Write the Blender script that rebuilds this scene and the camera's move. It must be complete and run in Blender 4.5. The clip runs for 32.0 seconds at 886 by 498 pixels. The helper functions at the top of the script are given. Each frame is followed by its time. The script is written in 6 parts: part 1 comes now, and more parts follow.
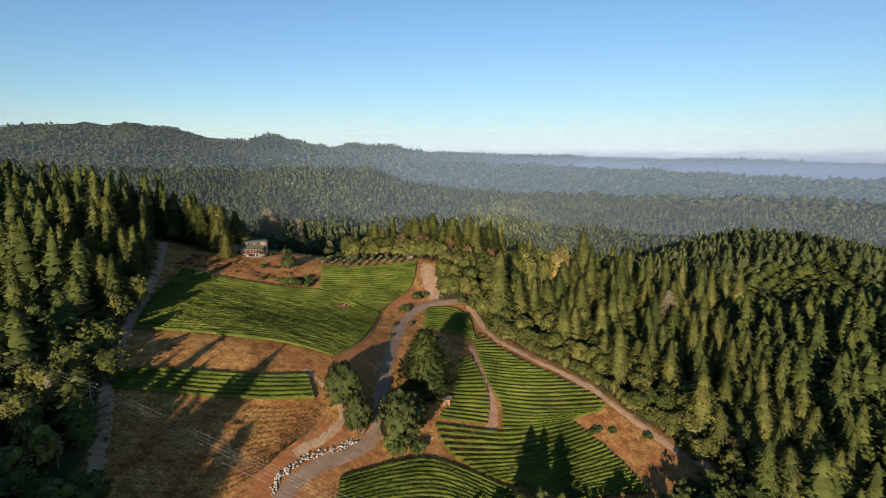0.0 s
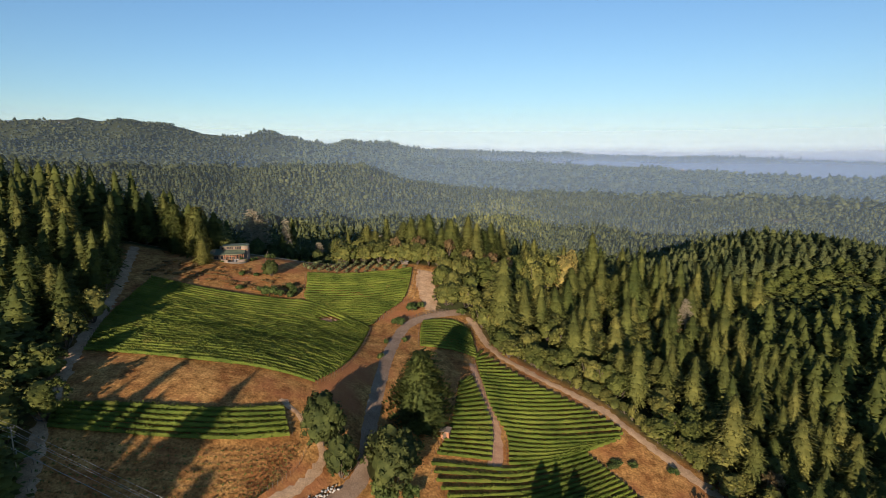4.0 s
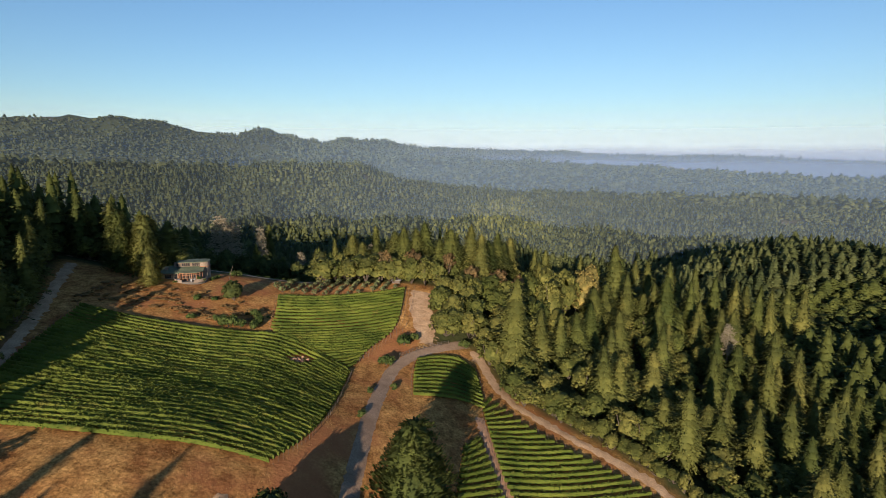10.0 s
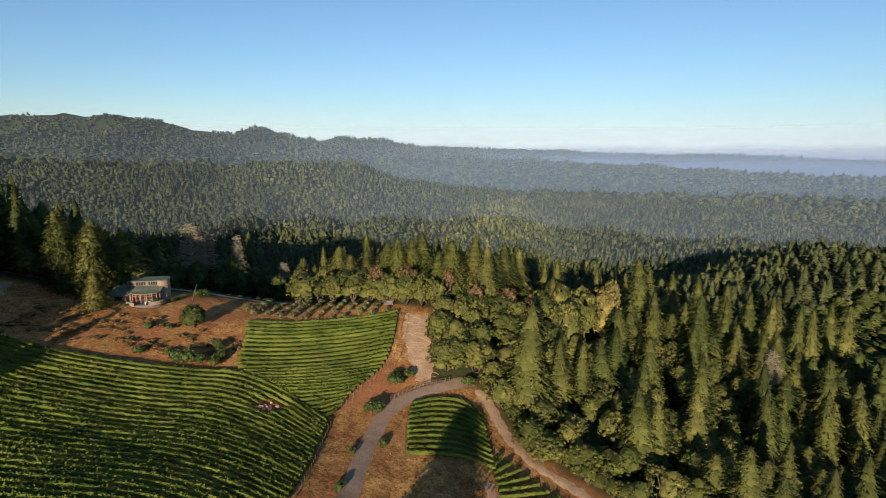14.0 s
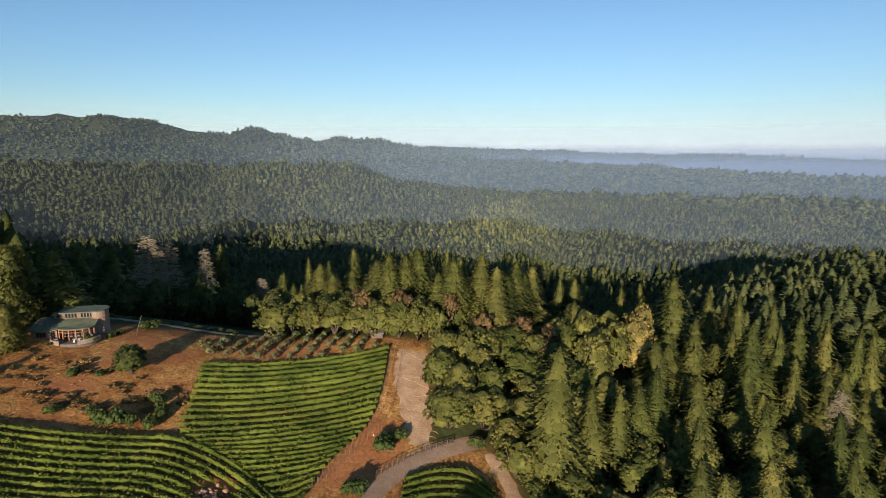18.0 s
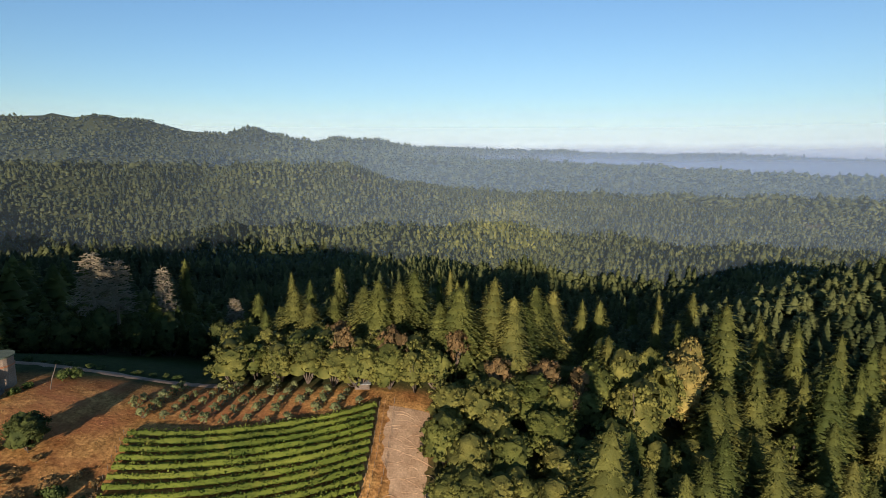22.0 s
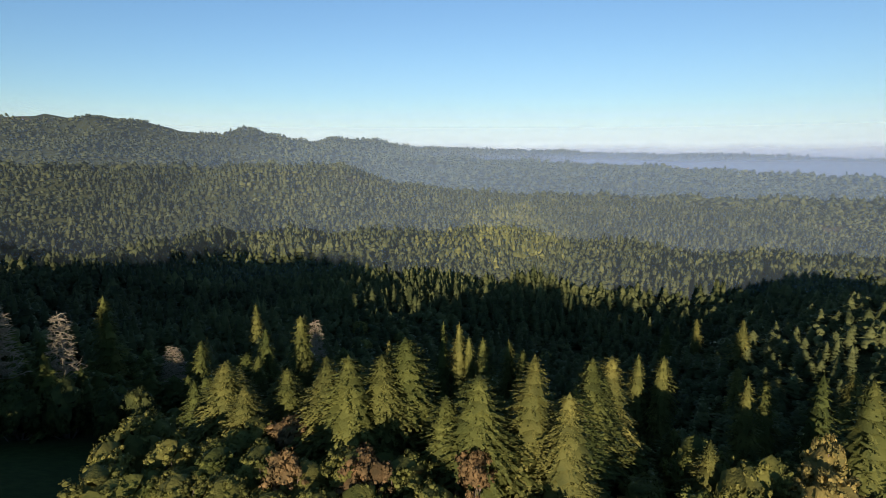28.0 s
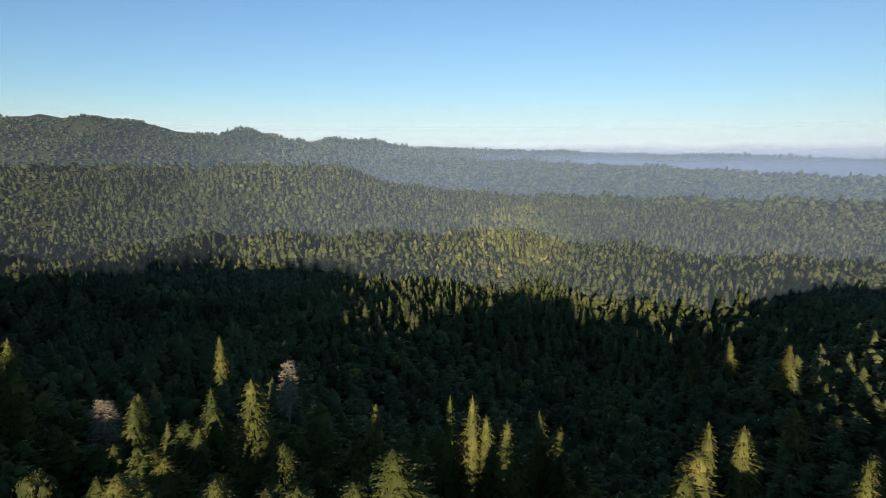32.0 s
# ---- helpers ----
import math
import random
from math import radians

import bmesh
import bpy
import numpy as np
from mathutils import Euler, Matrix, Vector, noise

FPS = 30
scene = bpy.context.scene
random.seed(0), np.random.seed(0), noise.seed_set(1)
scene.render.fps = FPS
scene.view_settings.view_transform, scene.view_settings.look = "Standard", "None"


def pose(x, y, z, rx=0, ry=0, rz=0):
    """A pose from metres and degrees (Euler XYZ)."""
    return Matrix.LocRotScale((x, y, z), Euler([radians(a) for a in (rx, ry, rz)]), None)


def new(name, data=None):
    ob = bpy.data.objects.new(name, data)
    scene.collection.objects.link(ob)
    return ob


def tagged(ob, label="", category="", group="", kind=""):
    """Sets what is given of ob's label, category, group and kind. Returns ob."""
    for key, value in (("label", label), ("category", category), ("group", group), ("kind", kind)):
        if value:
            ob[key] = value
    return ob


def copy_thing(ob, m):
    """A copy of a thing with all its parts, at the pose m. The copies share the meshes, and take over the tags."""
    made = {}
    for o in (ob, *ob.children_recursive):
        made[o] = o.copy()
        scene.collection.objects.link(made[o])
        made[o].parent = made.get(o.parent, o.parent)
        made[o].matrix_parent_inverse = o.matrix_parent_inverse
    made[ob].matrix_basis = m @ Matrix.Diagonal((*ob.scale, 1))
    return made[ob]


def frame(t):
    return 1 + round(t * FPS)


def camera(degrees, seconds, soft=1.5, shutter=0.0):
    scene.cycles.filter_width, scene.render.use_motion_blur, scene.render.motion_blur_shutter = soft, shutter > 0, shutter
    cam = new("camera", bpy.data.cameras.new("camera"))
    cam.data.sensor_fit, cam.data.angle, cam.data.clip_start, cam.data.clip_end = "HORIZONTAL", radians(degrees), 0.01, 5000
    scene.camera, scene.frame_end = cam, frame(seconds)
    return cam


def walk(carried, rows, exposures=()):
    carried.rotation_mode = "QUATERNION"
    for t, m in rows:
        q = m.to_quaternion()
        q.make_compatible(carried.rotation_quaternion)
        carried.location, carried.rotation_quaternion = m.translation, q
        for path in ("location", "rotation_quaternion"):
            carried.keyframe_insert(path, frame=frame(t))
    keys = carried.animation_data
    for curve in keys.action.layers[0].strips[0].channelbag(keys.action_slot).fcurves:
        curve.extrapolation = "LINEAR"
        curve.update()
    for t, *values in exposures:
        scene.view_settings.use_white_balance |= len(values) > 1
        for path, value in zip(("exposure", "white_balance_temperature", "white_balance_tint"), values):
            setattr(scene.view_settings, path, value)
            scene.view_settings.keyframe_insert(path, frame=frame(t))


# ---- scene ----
cam = camera(75.7, 32.0, 0.6)
METRES, EYE, TILT, LEAN, TURN = 260.0, 100.0, -9.2, 0.0, 0.0
ROWS = [
    (0.0, 0.0, 0.0, 0.0, 0.0, 0.0, -0.0),
    (0.5, -0.0, 0.0105, 0.0013, -0.04, -0.02, -0.02),
    (1.0, -0.0002, 0.0213, 0.0028, -0.07, -0.05, -0.03),
    (1.5, -0.0002, 0.0324, 0.0045, -0.1, -0.1, -0.04),
    (2.0, -0.0003, 0.044, 0.0062, -0.14, -0.14, -0.06),
    (2.5, -0.0004, 0.0559, 0.008, -0.18, -0.18, -0.07),
    (3.0, -0.0005, 0.0681, 0.0099, -0.21, -0.21, -0.07),
    (3.5, -0.0007, 0.0806, 0.0119, -0.24, -0.25, -0.08),
    (5.5, -0.0016, 0.1331, 0.0203, -0.4, -0.35, -0.09),
    (6.0, -0.0018, 0.1466, 0.0224, -0.42, -0.38, -0.1),
    (6.5, -0.0019, 0.1602, 0.0245, -0.44, -0.4, -0.11),
    (7.0, -0.0022, 0.1738, 0.0268, -0.48, -0.41, -0.13),
    (7.5, -0.0023, 0.1876, 0.0289, -0.5, -0.41, -0.13),
    (8.0, -0.0025, 0.2016, 0.031, -0.52, -0.41, -0.14),
    (8.5, -0.0026, 0.2155, 0.0334, -0.53, -0.43, -0.15),
    (9.0, -0.0029, 0.2297, 0.0357, -0.56, -0.43, -0.14),
    (9.5, -0.0031, 0.244, 0.0379, -0.58, -0.42, -0.15),
    (10.0, -0.0032, 0.2584, 0.0405, -0.6, -0.44, -0.15),
    (10.5, -0.0032, 0.273, 0.043, -0.62, -0.45, -0.14),
    (11.0, -0.0033, 0.288, 0.0453, -0.64, -0.47, -0.14),
    (11.5, -0.0035, 0.3032, 0.0478, -0.66, -0.47, -0.16),
    (12.0, -0.0036, 0.3187, 0.0505, -0.67, -0.49, -0.16),
    (12.5, -0.0036, 0.3344, 0.0531, -0.69, -0.5, -0.16),
    (13.0, -0.0038, 0.3504, 0.0558, -0.72, -0.52, -0.16),
    (13.5, -0.0038, 0.3653, 0.0584, -0.74, -0.53, -0.14),
    (14.0, -0.004, 0.3815, 0.061, -0.78, -0.53, -0.14),
    (14.5, -0.0043, 0.3978, 0.0638, -0.81, -0.53, -0.14),
    (16.5, -0.0043, 0.4642, 0.0746, -0.9, -0.53, -0.05),
    (17.0, -0.0046, 0.4809, 0.0773, -0.94, -0.53, -0.04),
    (17.5, -0.0045, 0.4975, 0.0802, -0.94, -0.53, -0.01),
    (18.0, -0.0048, 0.5143, 0.0827, -0.98, -0.51, -0.01),
    (18.5, -0.0049, 0.531, 0.0855, -0.99, -0.51, 0.01),
    (19.0, -0.0052, 0.5478, 0.0881, -1.02, -0.49, 0.02),
    (19.5, -0.0052, 0.5644, 0.0909, -1.03, -0.49, 0.02),
    (20.0, -0.0055, 0.5812, 0.0936, -1.05, -0.5, 0.03),
    (20.5, -0.0056, 0.598, 0.0962, -1.07, -0.49, 0.03),
    (21.0, -0.0059, 0.6147, 0.0989, -1.09, -0.51, 0.04),
    (21.5, -0.0061, 0.6315, 0.1016, -1.09, -0.51, 0.06),
    (22.0, -0.0062, 0.6483, 0.1043, -1.1, -0.52, 0.06),
    (22.5, -0.0064, 0.6651, 0.107, -1.1, -0.53, 0.07),
    (23.0, -0.0067, 0.6817, 0.1097, -1.12, -0.53, 0.08),
    (23.5, -0.0069, 0.6985, 0.1126, -1.11, -0.54, 0.1),
    (24.0, -0.0071, 0.7152, 0.1153, -1.11, -0.53, 0.11),
    (24.5, -0.0072, 0.7319, 0.118, -1.12, -0.54, 0.12),
    (25.0, -0.0072, 0.7484, 0.1208, -1.14, -0.54, 0.14),
    (25.5, -0.0073, 0.7651, 0.1236, -1.15, -0.54, 0.15),
    (27.5, -0.0072, 0.8326, 0.1347, -1.19, -0.5, 0.18),
    (28.0, -0.0072, 0.8502, 0.1376, -1.19, -0.49, 0.19),
    (28.5, -0.0073, 0.8675, 0.1405, -1.22, -0.48, 0.21),
    (29.0, -0.0075, 0.8846, 0.1433, -1.23, -0.48, 0.21),
    (29.5, -0.0075, 0.9017, 0.146, -1.24, -0.47, 0.22),
    (30.0, -0.0076, 0.919, 0.1487, -1.25, -0.47, 0.23),
    (30.5, -0.0079, 0.9362, 0.1514, -1.27, -0.46, 0.23),
    (31.0, -0.0081, 0.9531, 0.1543, -1.28, -0.46, 0.23),
    (31.5, -0.0083, 0.9702, 0.1569, -1.29, -0.45, 0.23),
    (32.0, -0.0085, 0.9871, 0.1596, -1.31, -0.45, 0.23),
]
walk(cam, [(t, pose(0, 0, EYE, TILT, LEAN, TURN) @ pose(METRES * x, METRES * y, METRES * z, 90 + pitch, roll, yaw)) for t, x, y, z, yaw, pitch, roll in ROWS],
     exposures=[(0.0, 0.32, 5900, 10), (32.0, 0.32, 5900, 10)])

# ---- light: a low morning sun behind the flight, clear sky ----
SUN_HEIGHT, SUN_SIDE = 10.8, 0.20
sun_way = Vector((SUN_SIDE, 1.0, -math.tan(radians(SUN_HEIGHT)) * math.hypot(1, SUN_SIDE))).normalized()
sun_data = bpy.data.lights.new("sun", "SUN")
sun_data.energy, sun_data.angle, sun_data.color = 6.0, radians(0.6), (1.0, 0.81, 0.60)
sun = new("sun", sun_data)
sun.rotation_euler = sun_way.to_track_quat("-Z", "Y").to_euler()
sun.location = (-60, -200, 160)
world = bpy.data.worlds.new("sky")
scene.world = world
world.use_nodes = True
sky = world.node_tree.nodes.new("ShaderNodeTexSky")
sky.sky_type, sky.sun_disc = "NISHITA", False
sky.sun_elevation = radians(SUN_HEIGHT)
sky.sun_rotation = math.atan2(-sun_way.x, -sun_way.y) % (2 * math.pi)
sky.altitude, sky.air_density, sky.dust_density, sky.ozone_density = 300, 1.0, 0.0, 2.8
background = world.node_tree.nodes["Background"]
world.node_tree.links.new(sky.outputs[0], background.inputs[0])
background.inputs[1].default_value = 0.11


# ---- materials ----
def node_material(name):
    m = bpy.data.materials.new(name)
    m.use_nodes = True
    t = m.node_tree
    return m, t, t.nodes["Principled BSDF"]


def add_node(t, kind, **values):
    n = t.nodes.new(kind)
    for key, value in values.items():
        n.inputs[key].default_value = value
    return n


def colour_ramp(t, source, low, high, a=0.35, b=0.65):
    ramp = t.nodes.new("ShaderNodeValToRGB")
    ramp.color_ramp.elements[0].position, ramp.color_ramp.elements[1].position = a, b
    ramp.color_ramp.elements[0].color, ramp.color_ramp.elements[1].color = (*low, 1), (*high, 1)
    t.links.new(source, ramp.inputs[0])
    return ramp.outputs[0]


def mix_colour(t, factor, a, b, blend="MIX"):
    n = t.nodes.new("ShaderNodeMix")
    n.data_type, n.blend_type = "RGBA", blend
    for socket, value in ((n.inputs[0], factor), (n.inputs[6], a), (n.inputs[7], b)):
        if isinstance(value, (int, float)):
            socket.default_value = value
        elif isinstance(value, tuple):
            socket.default_value = (*value, 1)
        else:
            t.links.new(value, socket)
    return n.outputs[2]


def position_noise(t, scale, detail=3.0, roughness=0.6):
    place = t.nodes.new("ShaderNodeNewGeometry")
    n = add_node(t, "ShaderNodeTexNoise", Scale=scale, Detail=detail, Roughness=roughness)
    t.links.new(place.outputs["Position"], n.inputs["Vector"])
    return n.outputs[0]


def surface(name, low, high, scale=1.0, fine=None, rough=0.85, bump=0.3, bump_scale=6.0, metal=0.0):
    """Two scales of colour variation and a fine relief."""
    m, t, b = node_material(name)
    base = colour_ramp(t, position_noise(t, scale), low, high)
    grain = colour_ramp(t, position_noise(t, fine or scale * 9, 4.0), (0.72, 0.72, 0.72), (1.2, 1.2, 1.2), 0.3, 0.7)
    t.links.new(mix_colour(t, 1.0, base, grain, "MULTIPLY"), b.inputs["Base Color"])
    b.inputs["Roughness"].default_value, b.inputs["Metallic"].default_value = rough, metal
    if bump:
        r = add_node(t, "ShaderNodeBump", Strength=bump, Distance=0.15)
        t.links.new(position_noise(t, bump_scale, 4.0), r.inputs["Height"])
        t.links.new(r.outputs[0], b.inputs["Normal"])
    return m


def foliage(name, dark, light, dry=None, patch=0.12, glow=0.22, spread=0.28):
    """Leaves: colour by tree, by clump and by leaf; some light passes through."""
    m, t, b = node_material(name)
    who, geo = t.nodes.new("ShaderNodeObjectInfo"), t.nodes.new("ShaderNodeNewGeometry")
    tree = colour_ramp(t, who.outputs["Random"], dark, light, 0.0, 1.0)
    clump = colour_ramp(t, position_noise(t, patch, 2.0), (0.62, 0.68, 0.62), (1.35, 1.3, 1.15), 0.35, 0.65)
    leaf = colour_ramp(t, geo.outputs["Random Per Island"], (1 - spread, 1 - 0.94 * spread, 1 - spread), (1 + spread, 1 + 0.9 * spread, 1 + 0.7 * spread), 0.0, 1.0)
    c = mix_colour(t, 1.0, mix_colour(t, 1.0, tree, clump, "MULTIPLY"), leaf, "MULTIPLY")
    if dry:
        c = mix_colour(t, colour_ramp(t, position_noise(t, patch * 2.3, 2.0), (0, 0, 0), (1, 1, 1), 0.6, 0.75), c, dry)
    t.links.new(c, b.inputs["Base Color"])
    b.inputs["Roughness"].default_value = 0.75
    b.inputs["Specular IOR Level"].default_value = 0.15
    relief = add_node(t, "ShaderNodeBump", Strength=0.5, Distance=0.3)
    t.links.new(position_noise(t, 2.6, 3.0), relief.inputs["Height"])
    t.links.new(relief.outputs[0], b.inputs["Normal"])
    thin = t.nodes.new("ShaderNodeBsdfTranslucent")
    t.links.new(c, thin.inputs[0])
    mixer = t.nodes.new("ShaderNodeMixShader")
    mixer.inputs[0].default_value = glow
    t.links.new(b.outputs[0], mixer.inputs[1])
    t.links.new(thin.outputs[0], mixer.inputs[2])
    t.links.new(mixer.outputs[0], t.nodes["Material Output"].inputs[0])
    return m


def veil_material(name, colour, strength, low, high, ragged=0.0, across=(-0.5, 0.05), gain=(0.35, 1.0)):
    """Haze painted on a sheet: mostly clear, scattering a little, thinning out upwards from low to high metres."""
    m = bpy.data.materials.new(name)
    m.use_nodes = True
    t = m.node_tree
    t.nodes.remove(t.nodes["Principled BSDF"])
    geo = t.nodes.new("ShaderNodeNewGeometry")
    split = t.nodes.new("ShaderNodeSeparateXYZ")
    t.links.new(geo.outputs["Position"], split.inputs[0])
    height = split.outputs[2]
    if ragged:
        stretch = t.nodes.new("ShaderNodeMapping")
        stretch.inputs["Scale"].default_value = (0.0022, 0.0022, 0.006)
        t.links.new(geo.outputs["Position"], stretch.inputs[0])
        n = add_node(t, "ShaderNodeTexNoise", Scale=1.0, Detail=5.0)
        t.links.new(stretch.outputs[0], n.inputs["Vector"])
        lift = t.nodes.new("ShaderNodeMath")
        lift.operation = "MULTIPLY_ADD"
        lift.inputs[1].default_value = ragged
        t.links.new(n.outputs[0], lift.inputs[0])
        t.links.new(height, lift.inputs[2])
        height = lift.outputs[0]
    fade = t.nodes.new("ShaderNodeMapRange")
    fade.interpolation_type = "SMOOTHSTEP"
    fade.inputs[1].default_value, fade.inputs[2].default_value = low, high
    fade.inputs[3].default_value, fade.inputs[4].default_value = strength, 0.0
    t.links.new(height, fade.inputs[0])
    # thicker towards the east, raised there to brighten the far slopes
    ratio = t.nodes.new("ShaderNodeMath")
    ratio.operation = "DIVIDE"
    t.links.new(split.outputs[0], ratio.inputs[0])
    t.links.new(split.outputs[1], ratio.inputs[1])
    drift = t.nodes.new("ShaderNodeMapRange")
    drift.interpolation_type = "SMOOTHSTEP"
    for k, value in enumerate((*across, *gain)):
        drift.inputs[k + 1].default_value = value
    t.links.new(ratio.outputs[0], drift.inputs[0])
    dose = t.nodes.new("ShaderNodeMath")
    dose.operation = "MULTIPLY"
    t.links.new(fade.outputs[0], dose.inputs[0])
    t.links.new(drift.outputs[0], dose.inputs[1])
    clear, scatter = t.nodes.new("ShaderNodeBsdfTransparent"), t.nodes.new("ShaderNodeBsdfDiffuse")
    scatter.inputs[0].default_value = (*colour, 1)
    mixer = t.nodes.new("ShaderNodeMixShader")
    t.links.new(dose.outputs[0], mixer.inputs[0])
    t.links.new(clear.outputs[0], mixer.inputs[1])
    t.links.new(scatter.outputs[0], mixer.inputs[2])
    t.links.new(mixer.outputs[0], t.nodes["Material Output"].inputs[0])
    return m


FIR = foliage("fir_needles", (0.078, 0.092, 0.024), (0.150, 0.142, 0.040))
FAR_FIR = foliage("far_forest_needles", (0.096, 0.108, 0.044), (0.114, 0.124, 0.050), patch=0.03, glow=0.3, spread=0.28)
# sunlight on the knoll and shade on the western hills, put into leaf colour
SUNLIT_TINT = foliage("sunlit_tint_leaves", (0.165, 0.170, 0.050), (0.180, 0.182, 0.056), patch=0.03, glow=0.3, spread=0.34)
SHADE_TINT = foliage("shade_tint_needles", (0.054, 0.064, 0.028), (0.064, 0.072, 0.031), patch=0.03, spread=0.34)
OAK = foliage("oak_leaves", (0.100, 0.112, 0.028), (0.180, 0.167, 0.046), patch=0.3)
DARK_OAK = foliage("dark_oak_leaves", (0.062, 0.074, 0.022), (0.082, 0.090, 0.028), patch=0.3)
TAN = foliage("tan_oak_leaves", (0.25, 0.20, 0.062), (0.29, 0.225, 0.075), patch=0.3)
RUST = foliage("dry_leaves", (0.150, 0.095, 0.046), (0.185, 0.125, 0.058), patch=0.3)
VINE = foliage("vine_leaves", (0.120, 0.152, 0.024), (0.160, 0.182, 0.032), (0.20, 0.19, 0.035), 0.09, 0.3)
YOUNG = foliage("young_vine_leaves", (0.10, 0.13, 0.03), (0.15, 0.15, 0.05), (0.2, 0.16, 0.06), 0.2, 0.3)
OLIVE = foliage("olive_leaves", (0.17, 0.185, 0.08), (0.225, 0.23, 0.115), patch=0.6)
SCRUB = foliage("scrub_leaves", (0.055, 0.08, 0.022), (0.10, 0.12, 0.035), patch=0.6)
BRUSH = foliage("dry_brush_leaves", (0.20, 0.115, 0.05), (0.27, 0.165, 0.07), (0.12, 0.115, 0.045), 0.5)
BARK = surface("bark", (0.09, 0.065, 0.045), (0.17, 0.125, 0.09), 1.2, bump=0.6)
DEADWOOD = surface("grey_deadwood", (0.22, 0.18, 0.11), (0.31, 0.25, 0.16), 1.5, bump=0.5)
GRAVEL = surface("grey_gravel", (0.235, 0.145, 0.085), (0.33, 0.22, 0.14), 0.25, 3.0, 0.9, 0.4)
DIRT = surface("pale_dirt", (0.36, 0.215, 0.112), (0.51, 0.33, 0.185), 0.3, 2.5, 0.95, 0.5)
RED_DIRT = surface("red_dirt", (0.32, 0.165, 0.09), (0.44, 0.25, 0.14), 0.3, 2.5, 0.95, 0.5)
STONE = surface("pale_stone", (0.30, 0.265, 0.22), (0.46, 0.41, 0.34), 0.6, 4.0, 0.9, 0.5)
PAVING = surface("terrace_paving", (0.11, 0.09, 0.07), (0.17, 0.14, 0.115), 0.8, 4.0, 0.9, 0.4)
STUCCO = surface("tan_stucco", (0.17, 0.115, 0.075), (0.22, 0.152, 0.102), 0.4, 5.0, 0.9, 0.15)
PALE_WALL = surface("pale_wall", (0.23, 0.168, 0.118), (0.30, 0.225, 0.165), 0.5, 5.0, 0.9, 0.15)
ROOF = surface("green_roof", (0.085, 0.105, 0.062), (0.14, 0.155, 0.09), 0.5, 5.0, 0.85, 0.2)
TIMBER = surface("red_timber", (0.26, 0.11, 0.05), (0.38, 0.17, 0.08), 0.8, 8.0, 0.7, 0.3)
POSTWOOD = surface("weathered_post", (0.10, 0.072, 0.052), (0.17, 0.128, 0.095), 1.0, 8.0, 0.9, 0.3)
GREY_ROOF = surface("grey_sheet_roof", (0.20, 0.20, 0.20), (0.28, 0.28, 0.27), 0.5, 6.0, 0.6, 0.1)
BLUE = surface("blue_plastic", (0.10, 0.16, 0.24), (0.16, 0.22, 0.30), 0.8, 6.0, 0.5, 0.1)
STEEL = surface("wire_steel", (0.35, 0.34, 0.33), (0.45, 0.44, 0.42), 2.0, 9.0, 0.5, 0.0, metal=0.6)
WHITE_PAINT = surface("white_paint", (0.70, 0.70, 0.68), (0.80, 0.80, 0.78), 0.5, 6.0, 0.6, 0.05)
glass_m, glass_t, glass_b = node_material("window_glass")
glass_b.inputs["Base Color"].default_value = (0.02, 0.025, 0.03, 1)
glass_b.inputs["Roughness"].default_value = 0.08
GLASS = glass_m

# ground: forest litter, dry grass on the cleared hill, a green meadow
GROUND, gt, gb = node_material("hill_ground")
grass = colour_ramp(gt, position_noise(gt, 0.11, 4.0), (0.30, 0.132, 0.048), (0.47, 0.262, 0.096))
tuft = colour_ramp(gt, position_noise(gt, 1.6, 5.0), (0.45, 0.42, 0.36), (1.35, 1.32, 1.2), 0.3, 0.7)
grass = mix_colour(gt, 1.0, grass, tuft, "MULTIPLY")
grass = mix_colour(gt, 1.0, grass, colour_ramp(gt, position_noise(gt, 0.42, 4.0), (0.6, 0.56, 0.5), (1.3, 1.3, 1.25), 0.32, 0.68), "MULTIPLY")
rusty = colour_ramp(gt, position_noise(gt, 0.045, 3.0), (0, 0, 0), (0.8, 0.8, 0.8), 0.52, 0.66)
grass = mix_colour(gt, rusty, grass, (0.35, 0.135, 0.055))
litter = colour_ramp(gt, position_noise(gt, 0.4, 4.0), (0.040, 0.046, 0.017), (0.072, 0.076, 0.028))
green = colour_ramp(gt, position_noise(gt, 0.5, 4.0), (0.022, 0.034, 0.008), (0.036, 0.052, 0.012))
cleared, lawn, bare = (gt.nodes.new("ShaderNodeAttribute") for _ in range(3))
cleared.attribute_name, lawn.attribute_name, bare.attribute_name = "cleared", "lawn", "bare"
ground_colour = mix_colour(gt, cleared.outputs["Fac"], litter, grass)
ground_colour = mix_colour(gt, lawn.outputs["Fac"], ground_colour, green)
ground_colour = mix_colour(gt, bare.outputs["Fac"], ground_colour, (0.21, 0.15, 0.09))
gt.links.new(ground_colour, gb.inputs["Base Color"])
gb.inputs["Roughness"].default_value = 0.95
gb.inputs["Specular IOR Level"].default_value = 0.08
ground_bump = add_node(gt, "ShaderNodeBump", Strength=0.6, Distance=0.3)
gt.links.new(position_noise(gt, 1.1, 5.0), ground_bump.inputs["Height"])
gt.links.new(ground_bump.outputs[0], gb.inputs["Normal"])


# ---- the lie of the land ----
def smooth(a, b, x):
    t = np.clip((x - a) / (b - a), 0, 1)
    return t * t * (3 - 2 * t)


